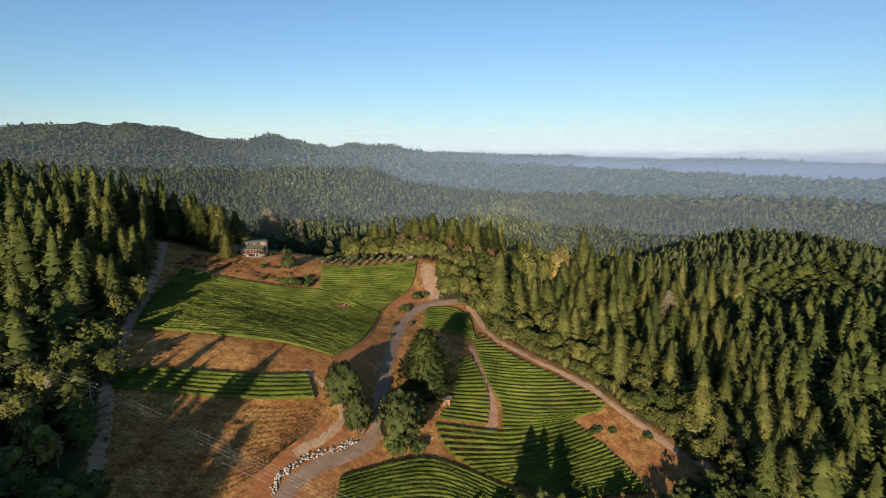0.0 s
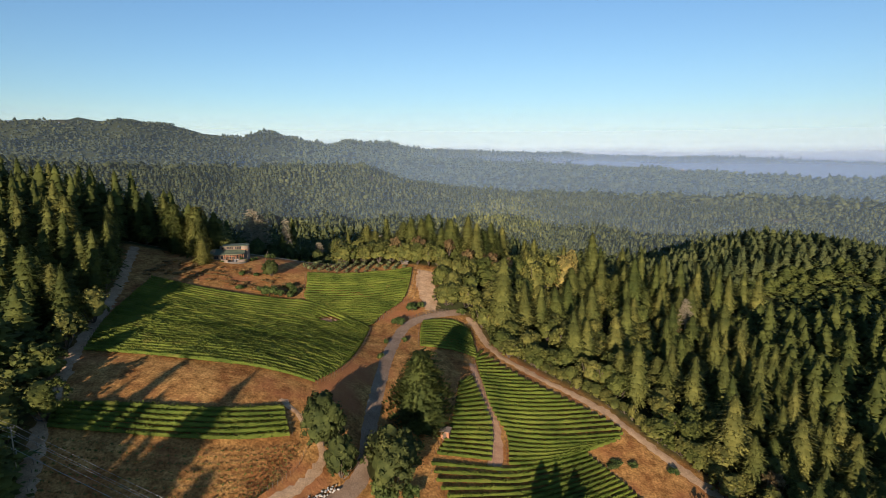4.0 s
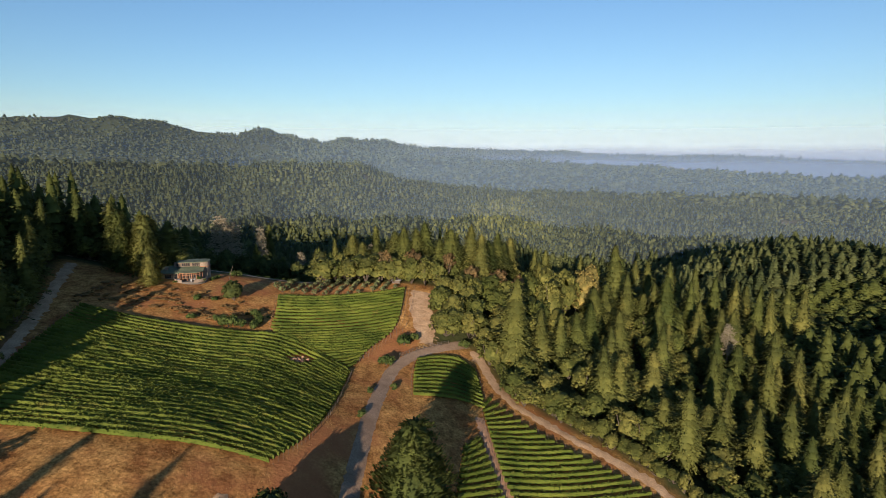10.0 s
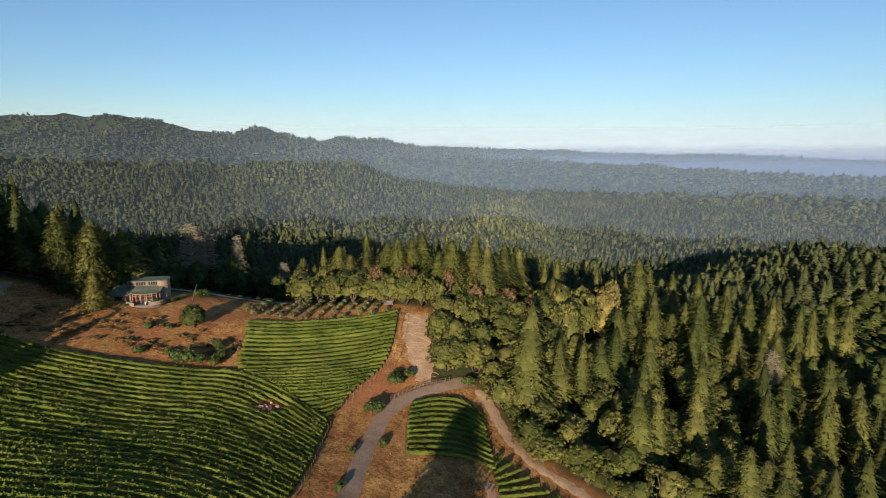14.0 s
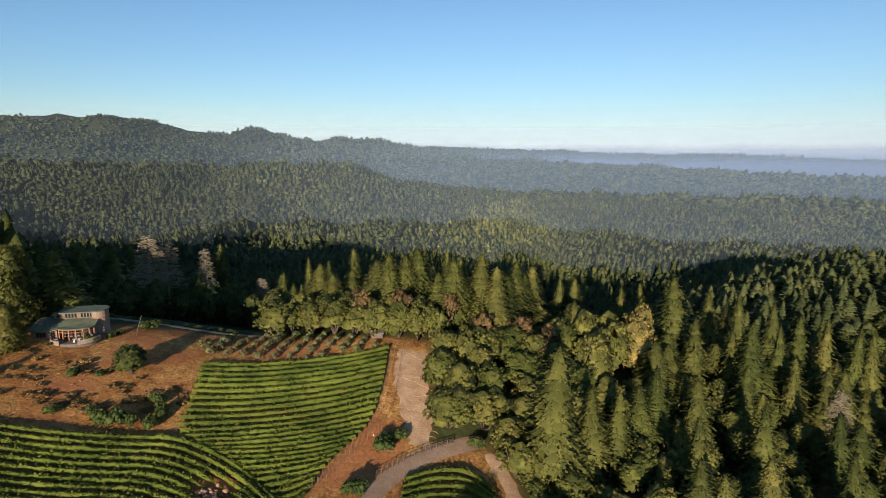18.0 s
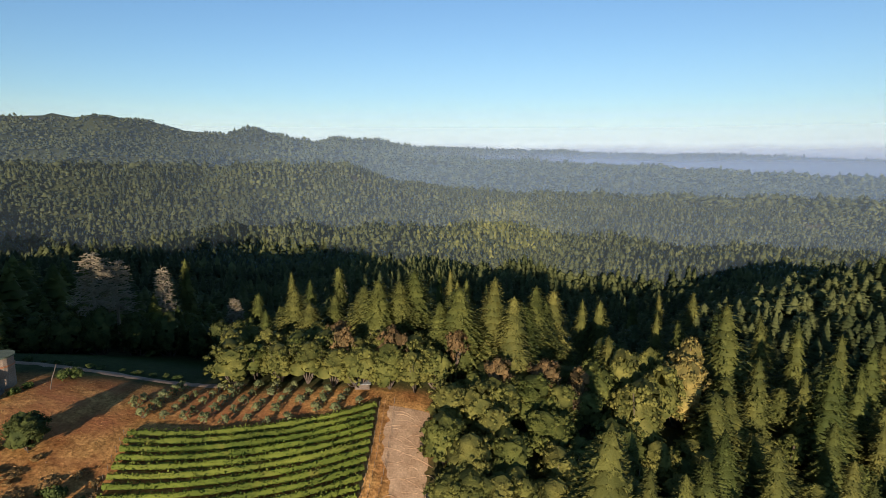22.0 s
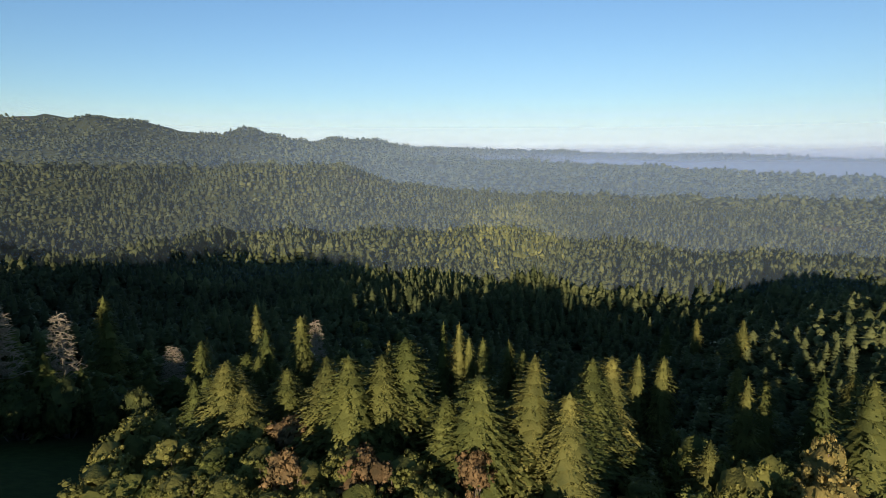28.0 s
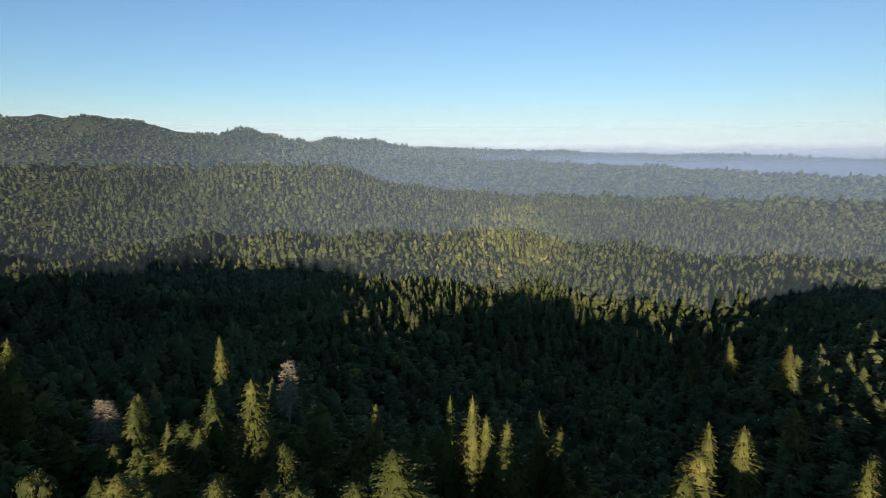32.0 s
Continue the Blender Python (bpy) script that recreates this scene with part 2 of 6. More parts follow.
def value_noise(x, y, seed):
    xi, yi = np.floor(x), np.floor(y)
    u, v = x - xi, y - yi
    u, v = u * u * (3 - 2 * u), v * v * (3 - 2 * v)

    def lattice(a, b):
        s = np.sin(a * 127.1 + b * 311.7 + seed * 74.7) * 43758.5453
        return s - np.floor(s)
    low = lattice(xi, yi) * (1 - u) + lattice(xi + 1, yi) * u
    high = lattice(xi, yi + 1) * (1 - u) + lattice(xi + 1, yi + 1) * u
    return (low * (1 - v) + high * v) * 2 - 1


# swells of the hill, row by row from south to north
BROAD_STEP, BROAD_SIZE, BROAD_WEST, BROAD_SOUTH = 90.0, 75.0, -240.0, 20.0
BROAD = (
    (3.0, 5.3, -1.5, -9.8, -10.7, -3.9, -0.4),
    (1.2, 2.9, -1.3, -3.9, -7.2, -10.0, -2.9),
    (4.5, 3.4, 0.7, -1.2, -15.6, -15.0, 3.2),
    (20.4, 13.9, 7.9, 21.6, 8.5, 5.5, 14.0),
    (0.7, -6.2, 4.5, -9.3, -18.0, -15.6, 4.4),
    (6.0, -4.6, 6.8, -14.3, 9.5, 27.2, 32.0),
    (4.6, -8.2, 8.7, 4.4, -17.1, -3.9, 9.9),
)
CLOSE_STEP_X, CLOSE_STEP_Y, CLOSE_SIZE, CLOSE_WEST, CLOSE_SOUTH = 40.0, 36.0, 30.0, -130.0, 135.0
CLOSE = (
    (1.2, 0.4, 1.7, -3.4, -1.6, 2.7, 2.5),
    (0.1, 2.4, 9.3, -0.1, -5.1, 1.8, 2.2),
    (-0.2, 0.5, -2.7, 4.4, -0.0, 2.7, 1.6),
    (-2.2, -1.0, -4.2, -3.5, -4.7, 1.2, -5.6),
    (-0.7, 0.2, 0.6, 3.1, -3.0, -4.6, -5.7),
    (-4.3, 3.2, -6.1, 6.7, 4.4, 5.7, 11.6),
)


def ground_z(x, y):
    x, y = np.asarray(x, float), np.asarray(y, float)
    z = 20 - 0.08 * np.clip(x, -300, 300) * (1 - smooth(400, 900, y))
    z = z - 28 * smooth(360, 560, y) - 42 * smooth(480, 1050, y) - 25 * smooth(1300, 2000, y) + 182 * smooth(1900, 4300, y) * (1 - 0.16 * smooth(-100, 1300, x))
    z = z + 105 * np.exp(-((y - 1620 - 0.1 * x) / 360) ** 2) * (0.22 + 0.78 * smooth(420, -420, x))
    z=z+60*np.exp(-((y-1150)/300)**2)*smooth(-300,-1100,x)
    z=z+(16+50*smooth(100,-700,x)+40*smooth(-600,-1300,x)+95*smooth(-1500,-2400,x))*np.exp(-((y-3950)/750)**2)*smooth(800,-50,x)
    z=z+75*np.exp(-((y-2900)/500)**2)*smooth(-500,-1900,x)
    z = z + 30 * np.exp(-((x - 80 - 0.16 * (y - 900)) / 75) ** 2 - ((y - 1130) / 240) ** 2)
    for j, swells in enumerate(BROAD):
        for i, rise in enumerate(swells):
            z = z + rise * np.exp(-((x - BROAD_WEST - BROAD_STEP * i) ** 2 + (y - BROAD_SOUTH - BROAD_STEP * j) ** 2) / (2 * BROAD_SIZE ** 2))
    for j, swells in enumerate(CLOSE):
        for i, rise in enumerate(swells):
            z = z + rise * np.exp(-((x - CLOSE_WEST - CLOSE_STEP_X * i) ** 2 + (y - CLOSE_SOUTH - CLOSE_STEP_Y * j) ** 2) / (2 * CLOSE_SIZE ** 2))
    # the meadow behind the house falls away to the north
    z = z - 9.5 * smooth(288, 352, y) * smooth(440, 380, y) * smooth(-150, -118, x) * smooth(-40, -62, x)
    wild = smooth(480, 1100, np.hypot(x, y))
    z = z + wild * (1 - 0.45 * smooth(-250, 50, x)) * (22 * value_noise(x / 420, y / 420, 1) + 17 * value_noise(x / 190, y / 190, 2) + 6 * value_noise(x / 75, y / 75, 3))
    spurs = smooth(520, 900, np.hypot(x, y)) * (1 - 0.85 * smooth(2300, 3200, y) * smooth(-700, 100, x)) * (1.45 - 0.1 * smooth(1800, 2800, y)) * (1 - 0.6 * smooth(-300, 0, x) * smooth(2600, 1700, y))
    z = z + spurs * (16 - 34 * np.abs(value_noise(x / 310 + 0.2 * y / 310, y / 380, 21)) - 18 * np.abs(value_noise(x / 125, y / 150 - 0.3 * x / 150, 22)))
    z = z + smooth(1500, 2600, np.hypot(x, y)) * (0.2 + 0.8 * smooth(0, -1300, x)) * (24 * value_noise(x / 700, y / 700, 11) + 10 * value_noise(x / 330, y / 330, 13))
    return z


def inside(x, y, corners):
    """Which of the points lie inside the polygon."""
    x, y = np.asarray(x, float), np.asarray(y, float)
    hit = np.zeros(x.shape, bool)
    for (ax, ay), (bx, by) in zip(corners, corners[1:] + corners[:1]):
        if ay != by:
            hit ^= ((ay > y) != (by > y)) & (x < (bx - ax) * (y - ay) / (by - ay) + ax)
    return hit


def along(points, n):
    """n places at even steps along a smoothed line."""
    p = np.array(points, float)
    for _ in range(2):
        if len(p) > 2:
            q = np.empty((2 * len(p), p.shape[1]))
            q[0], q[-1] = p[0], p[-1]
            mid = np.stack([0.75 * p[:-1] + 0.25 * p[1:], 0.25 * p[:-1] + 0.75 * p[1:]], 1).reshape(-1, p.shape[1])
            p = np.vstack([p[:1], mid, p[-1:]])
    d = np.concatenate([[0], np.cumsum(np.linalg.norm(np.diff(p, axis=0), axis=1))])
    s = np.linspace(0, d[-1], n)
    return np.stack([np.interp(s, d, p[:, k]) for k in range(p.shape[1])], 1)


def line_length(points):
    p = np.array(points, float)
    return float(np.linalg.norm(np.diff(p, axis=0), axis=1).sum())


# ---- mesh helpers ----
def make_mesh(name, verts, faces, material, flat=True, normals=None):
    """A mesh from arrays; faces are rows of three or four corners; foliage may bring its own soft normals."""
    verts, faces = np.asarray(verts, np.float32), np.asarray(faces, np.int32)
    if normals is not None and faces.shape[1] == 3:
        a, b, c = (verts[faces[:, k]] for k in range(3))
        wrong = (np.cross(b - a, c - a) * normals[faces].sum(1)).sum(1) < 0
        faces = np.where(wrong[:, None], faces[:, ::-1], faces)
    me = bpy.data.meshes.new(name)
    k = faces.shape[1]
    me.vertices.add(len(verts))
    me.vertices.foreach_set("co", verts.ravel())
    me.loops.add(faces.size)
    me.loops.foreach_set("vertex_index", faces.ravel())
    me.polygons.add(len(faces))
    me.polygons.foreach_set("loop_start", np.arange(0, faces.size, k, dtype=np.int32))
    me.polygons.foreach_set("loop_total", np.full(len(faces), k, np.int32))
    if not flat or normals is not None:
        me.polygons.foreach_set("use_smooth", np.ones(len(faces), bool))
    me.materials.append(material)
    me.update(calc_edges=True)
    if normals is None:
        me.validate()
    else:
        me.normals_split_custom_set_from_vertices(normals.astype(np.float32))
    return me


def under(ob, parent):
    ob.parent = parent
    return ob


def part(name, bm, material, parent, label=""):
    """One bmesh as one mesh object under a thing or a part."""
    me = bpy.data.meshes.new(name)
    bm.to_mesh(me)
    bm.free()
    me.materials.append(material)
    ob = under(new(name, me), parent)
    return tagged(ob, label) if label else ob


def box(x0, x1, y0, y1, z0, z1, bevel=0.0, bm=None):
    bm = bm or bmesh.new()
    made = bmesh.ops.create_cube(bm, size=1.0)["verts"]
    for v in made:
        v.co = Vector(((x0 + x1) / 2 + v.co.x * (x1 - x0), (y0 + y1) / 2 + v.co.y * (y1 - y0), (z0 + z1) / 2 + v.co.z * (z1 - z0)))
    if bevel:
        edges = list({e for v in made for e in v.link_edges})
        bmesh.ops.bevel(bm, geom=edges, offset=bevel, segments=1, affect="EDGES")
    return bm


def tube(points, radii, sides=6, cap=True):
    """A round limb along points, as vertices and triangles."""
    p = np.array(points, float)
    r = np.broadcast_to(np.asarray(radii, float), (len(p),))
    way = np.gradient(p, axis=0)
    way /= np.linalg.norm(way, axis=1)[:, None] + 1e-9
    ref = np.where(np.abs(way[:, 2:3]) > 0.9, [[1.0, 0, 0]], [[0, 0, 1.0]])
    a = np.cross(way, ref)
    a /= np.linalg.norm(a, axis=1)[:, None]
    b = np.cross(way, a)
    turn = np.linspace(0, 2 * np.pi, sides, endpoint=False)
    v = (p[:, None] + r[:, None, None] * (np.cos(turn)[None, :, None] * a[:, None] + np.sin(turn)[None, :, None] * b[:, None])).reshape(-1, 3)
    f = []
    for i in range(len(p) - 1):
        for j in range(sides):
            a0, b0 = i * sides + j, i * sides + (j + 1) % sides
            f += [(a0, b0, b0 + sides), (a0, b0 + sides, a0 + sides)]
    if cap:
        for j in range(1, sides - 1):
            f.append(((len(p) - 1) * sides, (len(p) - 1) * sides + j, (len(p) - 1) * sides + j + 1))
            f.append((0, j + 1, j))
    return v, np.array(f)


def joined(pieces):
    vs, fs, n = [], [], 0
    for v, f in pieces:
        vs.append(np.asarray(v, float))
        fs.append(np.asarray(f) + n)
        n += len(v)
    return np.concatenate(vs), np.concatenate(fs)


def joined_soft(pieces):
    """As joined(), for pieces that carry normals."""
    v, f = joined([(p[0], p[1]) for p in pieces])
    return v, f, np.concatenate([p[2] for p in pieces])


def kites(base, way, side, size, width, sag=0.0):
    """Leaf-like kites: base points, unit directions, lengths and widths."""
    n = len(base)
    tip = base + way * size[:, None]
    mid = base + way * (size * 0.5)[:, None]
    mid[:, 2] -= sag
    v = np.stack([base, mid + side * (width / 2)[:, None], tip, mid - side * (width / 2)[:, None]], 1).reshape(-1, 3)
    k = np.arange(n)[:, None] * 4
    f = np.concatenate([k + [[0, 1, 2]], k + [[0, 2, 3]]])
    return v, f


def unit(v):
    return v / (np.linalg.norm(v, axis=1)[:, None] + 1e-9)


def lump(fine):
    """A unit icosphere, plain or once divided, as vertices and triangles."""
    bm = bmesh.new()
    bmesh.ops.create_icosphere(bm, subdivisions=2 if fine else 1, radius=1.0)
    bm.verts.index_update()
    v, f = np.array([w.co[:] for w in bm.verts]), np.array([[w.index for w in q.verts] for q in bm.faces])
    bm.free()
    return v, f


LUMPS = (lump(False), lump(True))


def clump_cores(centres, radii, rng, squash=0.8, fine=False):
    """Uneven little lumps that fill the inside of leaf clumps."""
    v, f = LUMPS[fine]
    n, m = len(centres), len(v)
    low, high = (0.72, 1.14) if fine else (0.75, 1.1)
    scale = radii[:, None, None] * rng.uniform(low, high, (n, m, 1)) * np.array([1, 1, squash])
    verts = (centres[:, None] + v[None] * scale).reshape(-1, 3)
    faces = (np.arange(n)[:, None, None] * m + f[None]).reshape(-1, 3)
    return verts, faces


# ---- trees: numbers for one of each kind, one metre wide and high in scale ----
def reach_at(u, start, power):
    """Half width of a conifer at the share u of its height: a full skirt, tapering to a point."""
    return 1.28 * (1 - u) ** power * np.minimum(1.0, 0.62 + (u - start) * 3.0)


def cone_normals(v, height, radius, rng, up=0.45, rough=0.25):
    """Outward and a little upward, as the boughs of a conifer take the light."""
    r = np.column_stack([v[:, :2] / radius, np.zeros(len(v))])
    r = r / (np.linalg.norm(r, axis=1)[:, None] + 0.12)
    return unit(r + [0, 0, up] + rng.normal(size=v.shape) * rough)


def skirts(height, radius, rng, start, power, tiers, points, fill=0.7):
    """The inner body of a conifer: ragged skirts of boughs, one over another."""
    vs, fs = [], []
    for i in range(tiers):
        low = start + (0.97 - start) * i / tiers
        top = min(1.0, start + (1.0 - start) * (i + 1.9) / tiers)
        n, r = len(vs), fill * radius * float(reach_at(low, start, power))
        vs.append((0, 0, top * height))
        for k in range(points):
            a = 6.283 * (k + rng.uniform(-0.25, 0.25)) / points + i * 1.7
            q = r * (rng.uniform(0.95, 1.2) if k % 2 else rng.uniform(0.66, 0.86))
            vs.append((q * math.cos(a), q * math.sin(a), height * (low + rng.uniform(-0.012, 0.012))))
        fs += [(n, n + 1 + k, n + 1 + (k + 1) % points) for k in range(points)]
    return np.array(vs), np.array(fs)


def fir_shape(height, radius, seed, whorls=30, branches=9, sprays=7, start=0.04, ragged=0.25, size=1.0, power=0.72, tiers=14, points=14, lean=0.0, rise=0.0):
    """Layered boughs of a conifer, each a frond of side sprays; returns the crown with its normals, and the trunk."""
    rng = np.random.default_rng(seed)
    n = whorls * branches
    u = start + (0.985 - start) * (np.repeat(np.arange(whorls), branches) + rng.uniform(-0.3, 0.3, n)) / whorls
    u = np.clip(u, start, 0.985)
    az = rng.uniform(0, 6.283, n)
    # one side fuller than the other, and a few boughs that stand out
    uneven = 1 + 0.16 * np.sin(az + seed) * np.sin(5 * u + seed) + 0.12 * np.sin(2 * az + 9 * u)
    l = radius * reach_at(u, start, power) * rng.uniform(1 - 1.3 * ragged, 1 + 0.7 * ragged, n) * uneven + 0.25
    lift, droop = rng.uniform(0.05, 0.3, n) + 0.7 * np.maximum(0, u - 0.6), rng.uniform(0.25, 0.5, n)
    base, way, side, length, width = [], [], [], [], []
    for k in range(sprays):
        s = 0.28 + 0.72 * (k + rng.uniform(0.1, 0.9, n)) / sprays
        for hand in (-1, 1):
            turn = az + hand * (1.0 - 0.75 * s) * rng.uniform(0.6, 1.25, n)
            p = np.column_stack([np.cos(az) * l * s, np.sin(az) * l * s, u * height + lift * l * s - droop * l * s * s])
            d = unit(np.column_stack([np.cos(turn), np.sin(turn), rng.uniform(-0.45, 0.2, n) + rise]))
            q = size * rng.uniform(0.7, 1.2, n) * (0.38 + 0.20 * l) * (1.15 - 0.35 * s)
            base.append(p - d * (0.3 * q)[:, None])
            way.append(d)
            side.append(unit(np.column_stack([-np.sin(turn), np.cos(turn), rng.uniform(-0.85, 0.85, n)])))
            length.append(q)
            width.append(q * rng.uniform(0.42, 0.68, n))
    base, way, side, length, width = (np.concatenate(a) for a in (base, way, side, length, width))
    v, f = kites(base, way, side, length, width, 0.08)
    soft = np.repeat(cone_normals(base, height, radius, rng, 0.5, 0.30), 4, 0)
    body = skirts(height, radius, rng, start, power, tiers, points)
    tip = np.array([[0, 0, height * 0.93]])
    leader = kites(np.repeat(tip, 3, 0), unit(np.array([[0.05, 0, 1.0], [-0.04, 0.05, 1], [0, -0.06, 1]])), unit(np.array([[1.0, 0, 0], [0, 1, 0], [0.7, 0.7, 0]])), np.full(3, height * 0.07), np.full(3, 0.45), 0)
    pieces = [(v, f, soft)] + [(*p, cone_normals(p[0], height, radius, rng, 0.4, 0.1)) for p in (body, leader)]
    v, f, soft = joined_soft(pieces)
    v[:, 0] += lean * (v[:, 2] / height) ** 2 * height
    zs = np.linspace(0, height * 0.96, 7)
    trunk = tube(np.stack([lean * (zs / height) ** 2 * height + 0.1 * np.sin(zs * 0.3 + seed), 0.1 * np.cos(zs * 0.25 + seed), zs], 1), 0.020 * height * (1 - zs / height) ** 0.8 + 0.03, 7)
    return (v, f, soft), trunk


def oak_shape(height, radius, seed, clumps=92, leaves=15, leaf=0.66, bole=0.10, flat=0.9, fine=False, domes=0):
    """A broad crown of many leaf clumps on forking limbs; returns the crown with its normals, and the trunk with its limbs."""
    rng = np.random.default_rng(seed)
    mid = height * (bole + 1) / 2
    half = height * (1 - bole) / 2
    a = unit(rng.normal(size=(clumps, 3)))
    a[:, 2] = np.where(a[:, 2] < -0.55, -a[:, 2], a[:, 2])
    reach = rng.uniform(0.4, 1.0, clumps) ** 0.5
    lobes = 1 + 0.22 * np.sin(np.arctan2(a[:, 1], a[:, 0]) * 3 + seed)
    centres = np.stack([a[:, 0] * radius * 0.82 * reach * lobes, a[:, 1] * radius * 0.82 * reach * lobes, mid - 0.06 * height + a[:, 2] * half * 0.92 * reach], 1)
    if domes:
        # several rounded heads of uneven height share the crown
        turn = np.arange(domes) * 2.4 + seed
        heads = np.stack([np.cos(turn), np.sin(turn)], 1) * (radius * 0.55 * np.sqrt((np.arange(domes) + 0.3) / domes))[:, None]
        tops = height * rng.uniform(0.44, 0.64, domes)
        pick = rng.integers(0, domes, clumps)
        centres = np.column_stack([heads[pick] + a[:, :2] * radius * 0.56 * reach[:, None], tops[pick] + a[:, 2] * height * 0.40 * reach])
    size = radius * 5.0 / (clumps + 50) ** 0.5 * rng.uniform(0.20, 0.50, clumps)
    middle = np.array([0, 0, mid - 0.1 * height])

    def soft(v, toward, share):
        """Normals that round off each clump and the whole crown together."""
        out = unit((v - middle) / [radius, radius, half])
        return unit(toward * share + out * (1 - share) + [0, 0, 0.15] + rng.normal(size=v.shape) * 0.24)
    v, f = clump_cores(centres, size * 0.66, rng, flat, fine)
    m = len(v) // clumps
    pieces = [(v, f, soft(v, unit(v - np.repeat(centres, m, 0)), 0.6))]
    deep = centres[: max(4, clumps // 7)] * [0.6, 0.6, 0.8] + [0, 0, 0.1 * height]
    v, f = clump_cores(deep, np.full(len(deep), radius * 0.36), rng, min(1.2, half / radius))
    pieces.append((v, f, soft(v, unit(v - middle), 0.0)))
    n = clumps * leaves
    who = np.repeat(np.arange(clumps), leaves)
    d = unit(rng.normal(size=(n, 3)) + [0, 0, 0.35])
    p = centres[who] + d * size[who][:, None] * rng.uniform(0.6, 1.25, (n, 1)) * [1, 1, flat]
    way = unit(np.cross(d, rng.normal(size=(n, 3))) + d * rng.uniform(0.0, 0.7, (n, 1)))
    side = unit(np.cross(way, d + 0.5 * rng.normal(size=(n, 3))))
    l = leaf * rng.uniform(0.6, 1.25, n)
    v, f = kites(p - way * l[:, None] * 0.5, way, side, l, l * rng.uniform(0.55, 0.9, n), 0.03)
    pieces.append((v, f, np.repeat(soft(p, d, 0.6), 4, 0)))
    limbs = []
    fork = np.array([0.0, 0, height * bole * 1.1])
    limbs.append(tube([(0, 0, -0.4), (0.1, 0.05, fork[2] * 0.5), tuple(fork)], [0.034 * height, 0.026 * height, 0.02 * height], 7))
    for k in rng.choice(clumps, min(9, clumps), False):
        c = centres[k]
        bend = fork * 0.45 + c * 0.55 + [0, 0, -0.12 * height + 0.3]
        limbs.append(tube([fork - [0, 0, 0.3], bend, c], [0.016 * height, 0.010 * height, 0.004 * height], 5))
    return joined_soft(pieces), joined(limbs)


def snag_shape(height, radius, seed, boughs=150):
    """A dead conifer: bare tapered trunk and twisted grey boughs."""
    rng = np.random.default_rng(seed)
    zs = np.linspace(0, height, 8)
    trunk = tube(np.stack([0.2 * np.sin(zs * 0.35 + seed), 0.15 * np.cos(zs * 0.3), zs], 1), 0.02 * height * (1 - zs / height) + 0.04, 7)
    pieces = []
    for i in range(boughs):
        u = rng.uniform(0.42, 0.97)
        az, l = rng.uniform(0, 6.283), radius * (1 - u) ** 0.5 * rng.uniform(0.6, 1.2) + 0.4
        o = np.array([math.cos(az), math.sin(az), 0])
        root = np.array([0, 0, u * height])
        bend = root + o * l * 0.55 + [0, 0, rng.uniform(-0.1, 0.35) * l]
        end = root + o * l + [rng.uniform(-0.3, 0.3), rng.uniform(-0.3, 0.3), rng.uniform(-0.35, 0.3) * l]
        pieces.append(tube([root, bend, end], [0.10, 0.08, 0.04], 4, False))
        for _ in range(7):
            s = rng.uniform(0.25, 1.0)
            at = bend * (1 - s) + end * s
            twig = at + rng.normal(size=3) * [0.5, 0.5, 0.35] * min(1.0, l * 0.5) + o * 0.35
            pieces.append(tube([at, twig], [0.06, 0.03], 3, False))
    return joined(pieces), trunk


def bush_shape(height, radius, seed, clumps=14, leaves=44, leaf=0.4):
    rng = np.random.default_rng(seed)
    az, r = rng.uniform(0, 6.283, clumps), np.sqrt(rng.uniform(0, 1, clumps)) * radius * 0.7
    centres = np.stack([np.cos(az) * r, np.sin(az) * r, height * (0.35 + 0.35 * rng.uniform(0, 1, clumps) * (1 - (r / radius) ** 2))], 1)
    size = radius * rng.uniform(0.28, 0.45, clumps)
    size = np.minimum(size, height * 0.42)
    pieces = [clump_cores(centres, size * 0.88, rng, 0.9)]
    n = clumps * leaves
    who = np.repeat(np.arange(clumps), leaves)
    d = unit(rng.normal(size=(n, 3)) + [0, 0, 0.25])
    p = centres[who] + d * size[who][:, None] * rng.uniform(0.8, 1.15, (n, 1))
    p[:, 2] = np.maximum(p[:, 2], 0.03)
    way = unit(np.cross(d, rng.normal(size=(n, 3))) + d * rng.uniform(0.1, 0.8, (n, 1)))
    side = unit(np.cross(way, rng.normal(size=(n, 3))))
    l = leaf * rng.uniform(0.6, 1.25, n)
    pieces.append(kites(p - way * l[:, None] * 0.5, way, side, l, l * 0.6, 0.02))
    stems = [tube([(0, 0, -0.3), (0.1 * math.cos(k), 0.1 * math.sin(k), height * 0.2), (radius * 0.4 * math.cos(k), radius * 0.4 * math.sin(k), height * 0.5)], [0.09, 0.07, 0.03], 5) for k in (0.3, 2.2, 4.4)]
    return joined(pieces), joined(stems)


# ---- the ground sheet ----
CLEARED = [(-74.5, 108.4), (-81.1, 122.9), (-89.5, 141.5), (-100.1, 166.2), (-118.4, 223.8), (-146.4, 287.1), (-117.7, 285.1), (-75.7, 291.5), (-50.8, 292.6), (-27.8, 289.8), (-2.3, 290.6), (-1.5, 276.9), (-5.4, 260.5), (-2.1, 252.9), (12.1, 256.1), (20.3, 236.2), (34.7, 226.9), (48.1, 218.9), (58.5, 210.8), (66.1, 200.1), (80.4, 186.4), (94.4, 177.8), (72.5, 161.7), (59.2, 153.3), (17.0, 134.1), (-23.7, 117.6)]
MEADOW = [(-118, 326), (-100, 344), (-74, 350), (-61, 334), (-53, 304), (-58, 293), (-86, 297), (-118, 300)]
